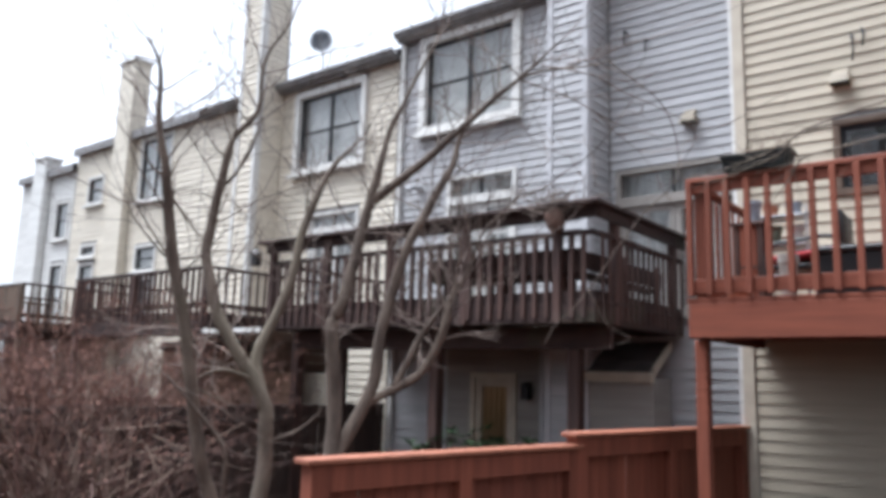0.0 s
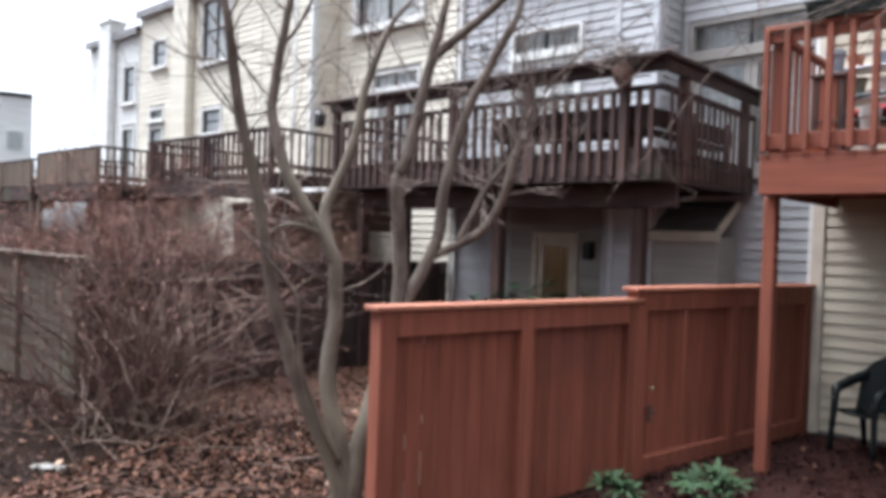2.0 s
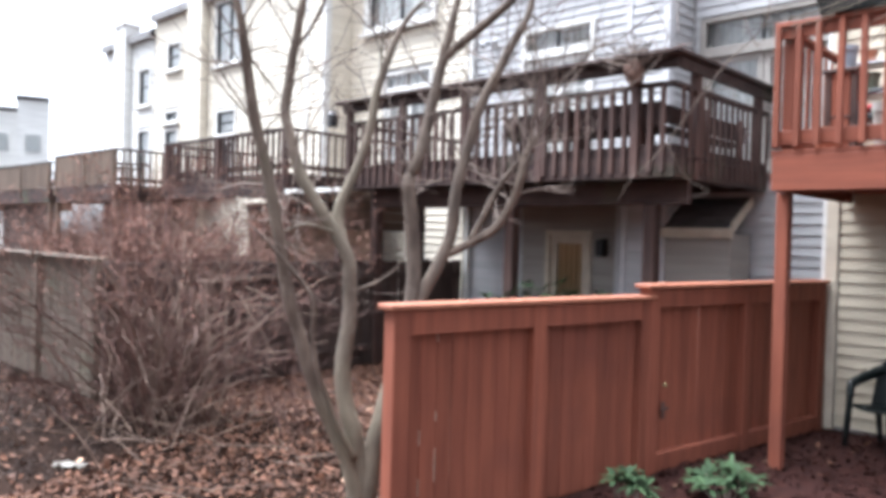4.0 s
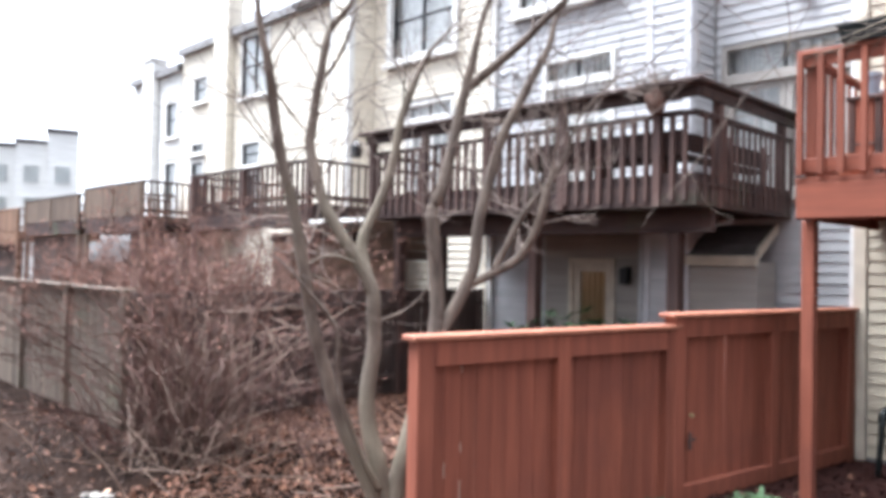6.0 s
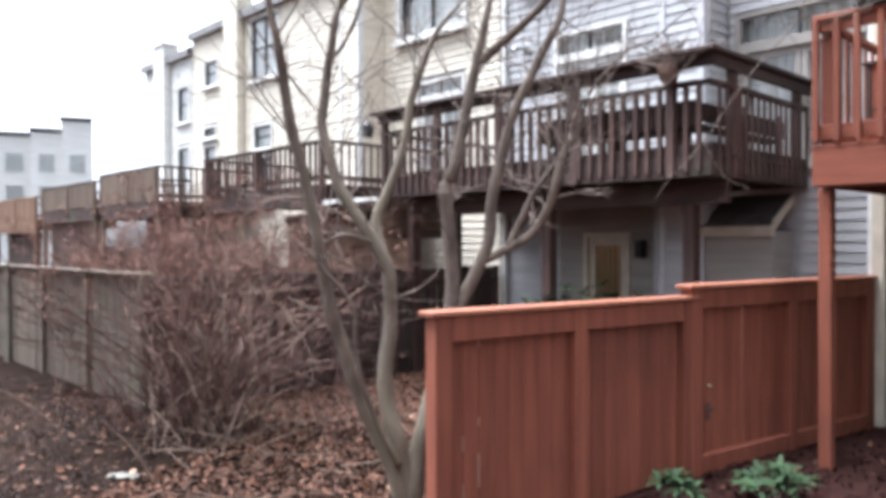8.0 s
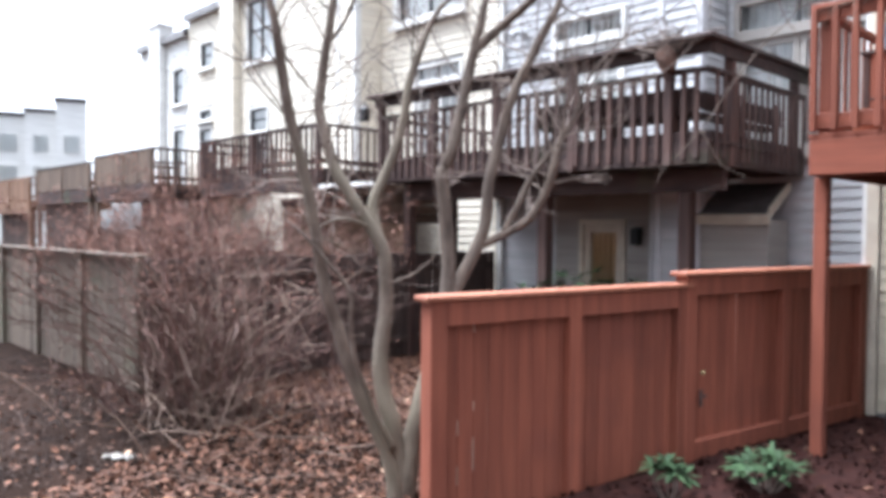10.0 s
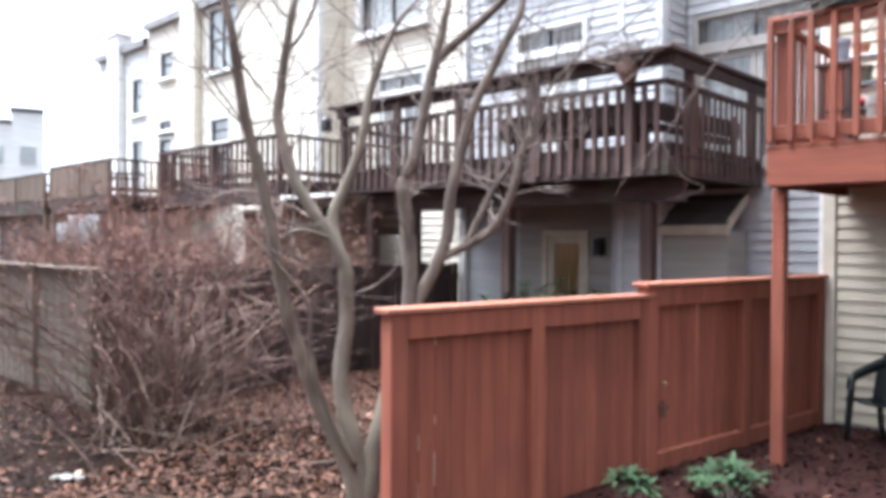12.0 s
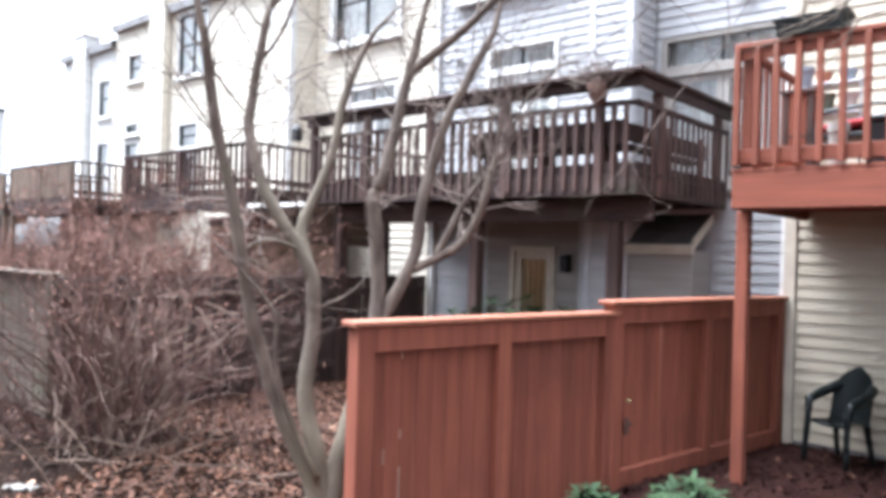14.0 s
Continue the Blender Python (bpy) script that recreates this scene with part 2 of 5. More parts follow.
def lap_mesh(length, expo, mat):
    """A lap-siding board along +x, tilted so its lower edge stands proud towards -y."""
    key = ("lap", round(length, 2), round(expo, 3), mat.name)
    if key not in MESHES:
        bm = bmesh.new()
        prof = [(-0.025, 0.0), (-0.023, 0.006), (-0.006, expo + 0.012), (0.0, expo + 0.012), (0.0, 0.0)]
        a = [bm.verts.new((0, y, z)) for y, z in prof]
        c = [bm.verts.new((length, y, z)) for y, z in prof]
        for i in range(5):
            j = (i + 1) % 5
            bm.faces.new((a[i], a[j], c[j], c[i]))
        bm.faces.new(a[::-1]), bm.faces.new(c)
        bmesh.ops.recalc_face_normals(bm, faces=bm.faces[:])
        me = bpy.data.meshes.new("siding_board")
        bm.to_mesh(me)
        bm.free()
        me.materials.append(mat)
        MESHES[key] = me
    return MESHES[key]


def spans_clear(lo, hi, z0, z1, holes):
    """The stretches of lo..hi that no hole (a0, a1, z0, z1) interrupts between z0 and z1."""
    out, at = [], lo
    for a0, a1, h0, h1 in sorted(holes):
        if h1 > z0 + 0.03 and h0 < z1 - 0.03 and a1 > lo and a0 < hi:
            if a0 - at > 0.03:
                out.append((at, a0))
            at = max(at, a1)
    if hi - at > 0.03:
        out.append((at, hi))
    return out


EXPO = 0.125


def siding(wall, x0, x1, y, z0, z1, mat, holes=(), side=False, rng=random.Random(3)):
    """Courses of boards on a wall face: along x looking to -y, or (side) along y looking to +x at x = y argument."""
    z = z0
    while z < z1 - 0.05:
        e = min(EXPO, z1 - z)
        for a, b in spans_clear(x0, x1, z, z + e, holes):
            me = lap_mesh(b - a, EXPO, mat)
            lift = rng.uniform(-0.0015, 0.0015)
            if side:
                piece("siding_board", me, (y, a, z + lift), wall, rz=radians(90))
            else:
                piece("siding_board", me, (a, y, z + lift), wall, ry=rng.uniform(-0.0006, 0.0006))
        z += EXPO


def siding_joined(name, house, x0, x1, y, z0, z1, mat, holes=()):
    """The same courses, in one mesh, for walls that stay far off."""
    bm, z = bmesh.new(), z0
    while z < z1 - 0.05:
        for a, b in spans_clear(x0, x1, z, z + EXPO, holes):
            v = [bm.verts.new(p) for p in ((a, y - 0.026, z), (b, y - 0.026, z), (b, y - 0.008, z + EXPO), (a, y - 0.008, z + EXPO), (a, y, z), (b, y, z))]
            bm.faces.new((v[0], v[1], v[2], v[3])), bm.faces.new((v[0], v[4], v[5], v[1]))
        z += EXPO
    return tagged(part(name, bm, mat, house), kind="stuff")


def wall_shell(x0, x1, y, z0, z1, holes, depth=0.15):
    """One connected wall of that thickness behind the face, with the holes cut through it."""
    inside = lambda v, lo, hi: min(max(v, lo), hi)
    xs = sorted({x0, x1, *[inside(h, x0, x1) for hole in holes for h in hole[:2]]})
    zs = sorted({z0, z1, *[inside(h, z0, z1) for hole in holes for h in hole[2:]]})
    solid = {}
    for i in range(len(xs) - 1):
        for j in range(len(zs) - 1):
            cx, cz = (xs[i] + xs[i + 1]) / 2, (zs[j] + zs[j + 1]) / 2
            solid[i, j] = not any(h[0] < cx < h[1] and h[2] < cz < h[3] for h in holes)
    bm, made = bmesh.new(), {}

    def vert(i, j, k):
        if (i, j, k) not in made:
            made[i, j, k] = bm.verts.new((xs[i], y + depth * k, zs[j]))
        return made[i, j, k]

    for (i, j), on in solid.items():
        if on:
            for k in (0, 1):
                bm.faces.new([vert(i, j, k), vert(i + 1, j, k), vert(i + 1, j + 1, k), vert(i, j + 1, k)])
            for (di, dj), (p, q) in {(-1, 0): ((0, 0), (0, 1)), (1, 0): ((1, 0), (1, 1)), (0, -1): ((0, 0), (1, 0)), (0, 1): ((0, 1), (1, 1))}.items():
                if not solid.get((i + di, j + dj), False):
                    bm.faces.new([vert(i + p[0], j + p[1], 0), vert(i + q[0], j + q[1], 0), vert(i + q[0], j + q[1], 1), vert(i + p[0], j + p[1], 1)])
    bmesh.ops.recalc_face_normals(bm, faces=bm.faces[:])
    return bm


def window(house, x0, x1, z0, z1, y, trim, w=0.10, mullions=1, rails=1, sill=True, name="window", deep=0.05, backing=ROOM_DARK):
    """A window in a wall that faces -y: frame proud of the siding, sashes, panes, sill, and behind them a dim room, or
    a pale sheet that imitates reflected sky.
    """
    fr = part(name, boxes((x0, x1, y - deep, y + 0.06, z1 - w, z1), (x0, x0 + w, y - deep, y + 0.06, z0 + w, z1 - w), (x1 - w, x1, y - deep, y + 0.06, z0 + w, z1 - w), (x0, x1, y - deep, y + 0.06, z0, z0 + w), bevel=0.004), trim, house)
    a, b, c, d = x0 + w, x1 - w, z0 + w, z1 - w
    bars = [(a, b, y, y + 0.05, d - 0.045, d), (a, b, y, y + 0.05, c, c + 0.045), (a, a + 0.045, y, y + 0.05, c + 0.045, d - 0.045), (b - 0.045, b, y, y + 0.05, c + 0.045, d - 0.045)]
    part("sash", boxes(*bars, bevel=0.003), BLACK_METAL, fr)
    xs = [a + 0.045 + (b - a - 0.09) * i / (mullions + 1) for i in range(mullions + 2)]
    for i in range(1, mullions + 1):
        part("mullion", boxes((xs[i] - 0.035, xs[i] + 0.035, y - 0.004, y + 0.046, c + 0.045, d - 0.045), bevel=0.003), BLACK_METAL, fr)
    if rails:
        for i in range(mullions + 1):
            mid = (c + d) / 2
            part("meeting_rail", boxes((xs[i] + 0.035, xs[i + 1] - 0.035, y + 0.002, y + 0.044, mid - 0.022, mid + 0.022), bevel=0.003), BLACK_METAL, fr)
    for i in range(mullions + 1):
        p = part("pane", boxes((xs[i], xs[i + 1], y + 0.018, y + 0.024, c + 0.03, d - 0.03)), GLASS, fr)
        p.visible_shadow = False
    if sill:
        part("sill", boxes((x0 - 0.05, x1 + 0.05, y - deep - 0.07, y - deep + 0.02, z0 - 0.05, z0 + 0.012), bevel=0.006), trim, fr)
    near = 0.13 if backing is SKY_REFLECTION else 0.9
    part("room_backing", boxes((x0 + 0.01, x1 - 0.01, y + near, y + near + 0.05, z0 - 0.1, z1 + 0.1)), backing, fr)
    return fr


def tube(bm, pts, radii, sides=6, cap=True):
    """A tapered, smoothly turning tube through points."""
    rings, ref = [], Vector((0.31, 0.17, 0.93)).normalized()
    for i, p in enumerate(pts):
        d = (Vector(pts[min(i + 1, len(pts) - 1)]) - Vector(pts[max(i - 1, 0)])).normalized()
        u = d.cross(ref)
        if u.length < 0.1:
            u = d.cross(Vector((1, 0, 0)))
        u.normalize()
        w = d.cross(u)
        rings.append([bm.verts.new(Vector(p) + (u * math.cos(2 * math.pi * k / sides) + w * math.sin(2 * math.pi * k / sides)) * radii[i]) for k in range(sides)])
    for a, b in zip(rings, rings[1:]):
        for k in range(sides):
            bm.faces.new((a[k], a[(k + 1) % sides], b[(k + 1) % sides], b[k]))
    if cap:
        bm.faces.new(rings[-1]), bm.faces.new(rings[0][::-1])


def curve_points(ctrl, n):
    """Catmull-Rom through control points."""
    c = [Vector(p) for p in ctrl]
    c = [c[0] * 2 - c[1], *c, c[-1] * 2 - c[-2]]
    out = []
    for i in range(1, len(c) - 2):
        for k in range(n):
            t = k / n
            out.append(0.5 * (2 * c[i] + (c[i + 1] - c[i - 1]) * t + (2 * c[i - 1] - 5 * c[i] + 4 * c[i + 1] - c[i + 2]) * t * t + (3 * c[i] - c[i - 1] - 3 * c[i + 1] + c[i + 2]) * t ** 3))
    return out + [c[-2]]


def stuff_mesh(name, verts, faces, mat, label, category):
    me = bpy.data.meshes.new(name)
    me.from_pydata(verts, [], faces)
    me.materials.append(mat)
    ob = new(name, me)
    return tagged(ob, label, category, kind="stuff")


# ---- ground ----
def ground_height(x, y):
    h = 0.06 * noise.noise((x * 0.5, y * 0.5, 3.0)) + 0.02 * noise.noise((x * 2.3, y * 2.3, 8.0))
    hollow = 0.30 * math.exp(-((x + 4.75) / 1.3) ** 2 - ((y - 3.6) / 1.6) ** 2) * max(0.0, min(1.0, (-3.52 + (y - 3.23) * 0.17 - x) / 0.35))
    near = max(0.0, min(1.0, (2.6 - y) / 2.2)) * max(0.0, min(1.0, (x + 7.0) / 3.0))
    return h * min(1.0, max(0.0, 1 - abs(x + 3) / 60)) + 0.25 * near - hollow


def build_ground():
    bm = bmesh.new()
    xs = [-400, -150, -70, -45, -34, *[-28 + 0.4 * i for i in range(85)], 10, 18, 40, 120, 400]
    ys = [-400, -120, -40, -18, -10, *[-6 + 0.4 * i for i in range(45)], 16, 30, 80, 200, 400]
    grid = [[bm.verts.new((x, y, ground_height(x, y) if abs(x + 8) < 25 and -6 < y < 12 else -0.02)) for x in xs] for y in ys]
    for j in range(len(ys) - 1):
        for i in range(len(xs) - 1):
            bm.faces.new((grid[j][i], grid[j][i + 1], grid[j + 1][i + 1], grid[j + 1][i]))
    lone("ground", bm, SOIL, "brown soil strewn with fallen leaves", "ground", kind="structure", smooth=True)


build_ground()

# ---- houses ----
WALL_Y, BEIGE_Y, CHASE_Y, EAVE, CREAM_EAVE = 9.36, 8.60, 8.72, 7.62, 7.36


def house_shell(h, x0, x1, y, holes, top=EAVE, mat=SHEATHING):
    """Front wall backing plus the closed rest of the house and its roof."""
    w = part("wall", wall_shell(x0, x1, y, -0.1, top, holes), mat, h)
    part("rear_wall", boxes((x0, x1, y + 9.0, y + 9.15, -0.1, top)), mat, h)
    part("party_wall", boxes((x0, x0 + 0.1, y + 0.15, y + 9.0, -0.1, top)), mat, h)
    part("party_wall", boxes((x1 - 0.1, x1, y + 0.15, y + 9.0, -0.1, top)), mat, h)
    bm = bmesh.new()
    e, r = top + 0.02, top + 2.2
    for sy0, sz0, sy1, sz1 in ((y - 0.14, e, y + 4.6, r), (y + 4.6, r, y + 9.5, e)):
        v = [bm.verts.new(p) for p in ((x0, sy0, sz0), (x1, sy0, sz0), (x1, sy1, sz1), (x0, sy1, sz1), (x0, sy0, sz0 + 0.12), (x1, sy0, sz0 + 0.12), (x1, sy1, sz1 + 0.12), (x0, sy1, sz1 + 0.12))]
        for f in ((3, 2, 1, 0), (4, 5, 6, 7), (0, 1, 5, 4), (1, 2, 6, 5), (2, 3, 7, 6), (3, 0, 4, 7)):
            bm.faces.new([v[i] for i in f])
    part("roof", bm, ROOFING, h, "dark asphalt shingle roof")
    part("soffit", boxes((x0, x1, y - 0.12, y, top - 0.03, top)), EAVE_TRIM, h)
    return w


def gutter(h, x0, x1, y, z, mat):
    bm = bmesh.new()
    prof = [(0.0, 0.0), (-0.07, 0.0), (-0.085, 0.05), (-0.12, 0.07), (-0.12, 0.12), (-0.108, 0.12), (-0.108, 0.078), (-0.075, 0.06), (-0.062, 0.012), (-0.012, 0.012), (-0.012, 0.12), (0, 0.12)]
    a = [bm.verts.new((x0, y + p, z + q)) for p, q in prof]
    b = [bm.verts.new((x1, y + p, z + q)) for p, q in prof]
    for i in range(len(prof)):
        j = (i + 1) % len(prof)
        bm.faces.new((a[i], a[j], b[j], b[i]))
    bmesh.ops.recalc_face_normals(bm, faces=bm.faces[:])
    part("gutter", bm, mat, h)


def downspout(h, x, y, z0, z1, mat):
    ds = part("downspout", boxes((x - 0.04, x + 0.04, y - 0.095, y - 0.03, z0, z1), bevel=0.01), mat, h)
    for z in (z0 + 0.9, (z0 + z1) / 2, z1 - 0.9):
        part("strap", boxes((x - 0.05, x + 0.05, y - 0.1, y - 0.028, z, z + 0.03), bevel=0.002), mat, ds)


def vent_hood(h, x, y, z):
    bm = bmesh.new()
    v = [bm.verts.new(p) for p in ((x - 0.1, y - 0.02, z), (x + 0.1, y - 0.02, z), (x + 0.1, y - 0.2, z), (x - 0.1, y - 0.2, z), (x - 0.07, y - 0.02, z + 0.2), (x + 0.07, y - 0.02, z + 0.2), (x + 0.08, y - 0.15, z + 0.08), (x - 0.08, y - 0.15, z + 0.08))]
    for f in ((3, 2, 6, 7), (7, 6, 5, 4), (0, 3, 7, 4), (2, 1, 5, 6)):
        bm.faces.new([v[i] for i in f])
    bmesh.ops.solidify(bm, geom=bm.faces[:], thickness=0.006)
    hood = part("vent_hood", bm, TAN_TRIM, h, "weathered vent hood")
    part("flap", boxes((x - 0.085, x + 0.085, y - 0.17, y - 0.03, z + 0.006, z + 0.012)), BLACK_METAL, hood)


def chase(h, x0, x1, y, mat, trim, top):
    """A boxed chimney chase that stands in front of the wall."""
    c = part("chimney_chase", boxes((x0 + 0.03, x1 - 0.03, y + 0.03, WALL_Y, -0.1, top), (x0 + 0.03, x1 - 0.03, WALL_Y, WALL_Y + 0.05, EAVE - 0.3, top)), SHEATHING, h)
    siding(c, x0 + 0.09, x1 - 0.09, y + 0.03, 0.05, top, mat)
    siding(c, y + 0.10, WALL_Y, x1 - 0.03, 0.05, top, mat, side=True)
    for x in (x0, x1 - 0.09):
        part("corner_board", boxes((x, x + 0.09, y - 0.004, y + 0.05, 0.02, top), bevel=0.004), trim, c)
    part("corner_board", boxes((x1 - 0.04, x1 + 0.006, y + 0.052, y + 0.13, 0.02, top), bevel=0.004), trim, c)
    part("cap", boxes((x0 - 0.06, x1 + 0.06, y - 0.06, WALL_Y + 0.1, top, top + 0.07), bevel=0.01), trim, c)
    return c


# grey house
grey = thing("townhouse", (-5.5, WALL_Y, 0), "three-storey townhouse clad in pale grey lap siding", "house", "townhouses in the row")
G_HOLES = [(-7.95, -5.97, 5.86, 7.57), (-7.33, -6.03, 2.75, 5.08), (-4.45, -2.85, 2.75, 4.76), (-6.78, -5.98, 0.05, 2.06)]
g_wall = house_shell(grey, -8.40, -2.62, WALL_Y, G_HOLES)
siding(g_wall, -8.34, -7.22, WALL_Y, 0.05, 2.55, GREY_SIDING, G_HOLES)
siding(g_wall, -7.22, -5.17, WALL_Y, 0.05, 2.55, TAUPE_SIDING, G_HOLES)
siding(g_wall, -8.34, -5.17, WALL_Y, 2.55, EAVE, GREY_SIDING, G_HOLES)
siding(g_wall, -4.52, -2.62, WALL_Y, 0.05, EAVE, GREY_SIDING, G_HOLES)
chase(grey, -5.17, -4.55, CHASE_Y, GREY_SIDING, GREY_TRIM, 10.2)
window(grey, -7.95, -5.97, 5.86, 7.57, WALL_Y, WHITE_TRIM, w=0.14, deep=0.09, backing=SKY_REFLECTION)
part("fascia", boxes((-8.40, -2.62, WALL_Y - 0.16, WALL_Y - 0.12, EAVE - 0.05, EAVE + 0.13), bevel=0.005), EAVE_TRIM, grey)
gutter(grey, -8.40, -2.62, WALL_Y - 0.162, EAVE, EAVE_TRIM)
downspout(grey, -8.32, WALL_Y, 0.1, EAVE - 0.05, WHITE_TRIM)
vent_hood(grey, -3.41, WALL_Y, 5.25)


def patio_door(h, x0, x1, z0, z1, bar, y, trim, leaves=2, muntins=True):
    """A glazed door pair with a transom light over a pale head board."""
    d = part("patio_door", boxes((x0, x0 + 0.07, y - 0.05, y + 0.07, z0, z1), (x1 - 0.07, x1, y - 0.05, y + 0.07, z0, z1), (x0 + 0.07, x1 - 0.07, y - 0.05, y + 0.07, z1 - 0.05, z1), (x0 + 0.07, x1 - 0.07, y - 0.06, y + 0.07, bar, bar + 0.13), (x0 + 0.07, x1 - 0.07, y - 0.05, y + 0.07, z0, z0 + 0.06), bevel=0.004), trim, h)
    w = (x1 - x0 - 0.14) / leaves
    for i in range(leaves):
        a, b = x0 + 0.07 + w * i, x0 + 0.07 + w * (i + 1)
        lf = part("door_leaf", boxes((a + 0.004, a + 0.08, y, y + 0.045, z0 + 0.065, bar - 0.004), (b - 0.08, b - 0.004, y, y + 0.045, z0 + 0.065, bar - 0.004), (a + 0.08, b - 0.08, y, y + 0.045, bar - 0.09, bar - 0.004), (a + 0.08, b - 0.08, y, y + 0.045, z0 + 0.065, z0 + 0.2), bevel=0.003), trim, d)
        if muntins:
            for k in range(1, 4):
                zz = z0 + 0.2 + (bar - 0.29 - z0) * k / 4
                part("muntin", boxes((a + 0.08, b - 0.08, y + 0.01, y + 0.03, zz - 0.011, zz + 0.011)), trim, lf)
            part("muntin", boxes(((a + b) / 2 - 0.011, (a + b) / 2 + 0.011, y + 0.008, y + 0.028, z0 + 0.2, bar - 0.09)), trim, lf)
        p = part("pane", boxes((a + 0.07, b - 0.07, y + 0.016, y + 0.022, z0 + 0.19, bar - 0.08)), GLASS, lf)
        p.visible_shadow = False
        t = part("transom_pane", boxes((a, b, y + 0.016, y + 0.022, bar + 0.12, z1 - 0.04)), GLASS, d)
        t.visible_shadow = False
        part("transom_bar", boxes((b - 0.03, b, y - 0.01, y + 0.04, bar + 0.13, z1 - 0.05)), BLACK_METAL, d)
    # folded pale sheet close behind the glass, imitating reflected sky
    part("drape", boxes(*[(x0 + 0.02 + 0.06 * i, x0 + 0.075 + 0.06 * i, y + 0.16 + 0.02 * (i % 2), y + 0.19 + 0.02 * (i % 2), z0 - 0.05, z1 + 0.05) for i in range(int((x1 - x0 - 0.05) / 0.06))], bevel=0.01), SKY_REFLECTION, d, "pale folded sheet that imitates sky reflected in the glass")
    return d


patio_door(grey, -7.33, -6.03, 2.75, 5.08, 4.62, WALL_Y, WHITE_TRIM)
patio_door(grey, -4.45, -2.85, 2.75, 4.76, 4.26, WALL_Y, TAUPE_SIDING)

# ground-floor door of the grey house
gd = part("glazed_door", boxes((-6.78, -6.70, WALL_Y - 0.05, WALL_Y + 0.07, 0.05, 2.06), (-6.06, -5.98, WALL_Y - 0.05, WALL_Y + 0.07, 0.05, 2.06), (-6.70, -6.06, WALL_Y - 0.05, WALL_Y + 0.07, 1.99, 2.06), bevel=0.004), TAN_TRIM, grey, "glazed door with a tan frame")
part("door_leaf", boxes((-6.70, -6.60, WALL_Y, WALL_Y + 0.045, 0.06, 1.99), (-6.16, -6.06, WALL_Y, WALL_Y + 0.045, 0.06, 1.99), (-6.60, -6.16, WALL_Y, WALL_Y + 0.045, 1.87, 1.99), (-6.60, -6.16, WALL_Y, WALL_Y + 0.045, 0.06, 0.32), bevel=0.003), TAN_TRIM, gd)
part("pane", boxes((-6.61, -6.15, WALL_Y + 0.016, WALL_Y + 0.022, 0.31, 1.88)), GLASS, gd).visible_shadow = False
part("curtain", boxes(*[(-6.61 + 0.046 * i, -6.572 + 0.046 * i, WALL_Y + 0.07 + 0.012 * (i % 2), WALL_Y + 0.085 + 0.012 * (i % 2), 0.3, 1.9) for i in range(10)]), AMBER, gd)
wl_ = part("wall_lamp", boxes((-5.83, -5.72, WALL_Y - 0.05, WALL_Y - 0.026, 1.72, 1.95), bevel=0.004), BLACK_METAL, grey)
part("lamp_body", boxes((-5.84, -5.71, WALL_Y - 0.17, WALL_Y - 0.05, 1.70, 1.93), bevel=0.02), BLACK_METAL, wl_)
part("trim_strip", boxes((-5.60, -5.53, WALL_Y - 0.05, WALL_Y - 0.002, 0.05, 2.6), bevel=0.004), GREY_TRIM, grey)


def floodlight(h, x, y, z):
    f = part("floodlight", boxes((x - 0.05, x + 0.05, y - 0.06, y - 0.03, z - 0.05, z + 0.05), bevel=0.008), WHITE_TRIM, h)
    for s in (-1, 1):
        bm = bmesh.new()
        tube(bm, [Vector((x + s * 0.03, y - 0.06, z)), Vector((x + s * 0.07, y - 0.12, z + 0.01)), Vector((x + s * 0.10, y - 0.20, z - 0.03)), Vector((x + s * 0.115, y - 0.24, z - 0.05))], [0.02, 0.03, 0.05, 0.055], 10)
        part("lamp_head", bm, ZINC, f, smooth=True)


def wall_hook(h, x, y, z, drop):
    bm = bmesh.new()
    tube(bm, curve_points([(x, y - 0.02, z), (x, y - 0.12, z - 0.01), (x + 0.02, y - 0.16, z - drop * 0.5), (x, y - 0.12, z - drop)], 4), [0.012] * 13, 6)
    part("wall_hook", bm, BLACK_METAL, h)


floodlight(grey, -7.86, WALL_Y, 4.98)
wall_hook(grey, -4.27, WALL_Y, 6.72, 0.22)
wall_hook(grey, -3.97, WALL_Y, 6.52, 0.18)

# cream house
cream = thing("townhouse", (-9.9, WALL_Y, 0), "three-storey townhouse clad in cream lap siding", "house", "townhouses in the row")
C_HOLES = [(-11.04, -9.17, 5.62, 7.24), (-10.5, -9.25, 2.75, 4.84)]
c_wall = house_shell(cream, -14.0, -8.40, WALL_Y, C_HOLES, CREAM_EAVE)
siding(c_wall, -11.46, -8.46, WALL_Y, 0.05, CREAM_EAVE, CREAM_SIDING, C_HOLES)
siding(c_wall, -14.0, -12.03, WALL_Y, 0.05, CREAM_EAVE, CREAM_SIDING, C_HOLES)
chase(cream, -12.05, -11.45, CHASE_Y, CREAM_SIDING, WHITE_TRIM, 10.2)
window(cream, -11.04, -9.17, 5.62, 7.24, WALL_Y, WHITE_TRIM, w=0.12, deep=0.09, backing=SKY_REFLECTION)
patio_door(cream, -10.5, -9.25, 2.75, 4.84, 4.44, WALL_Y, WHITE_TRIM)
part("fascia", boxes((-14.0, -8.40, WALL_Y - 0.16, WALL_Y - 0.12, CREAM_EAVE - 0.05, CREAM_EAVE + 0.13), bevel=0.005), EAVE_TRIM, cream)
gutter(cream, -14.0, -8.40, WALL_Y - 0.162, CREAM_EAVE, EAVE_TRIM)

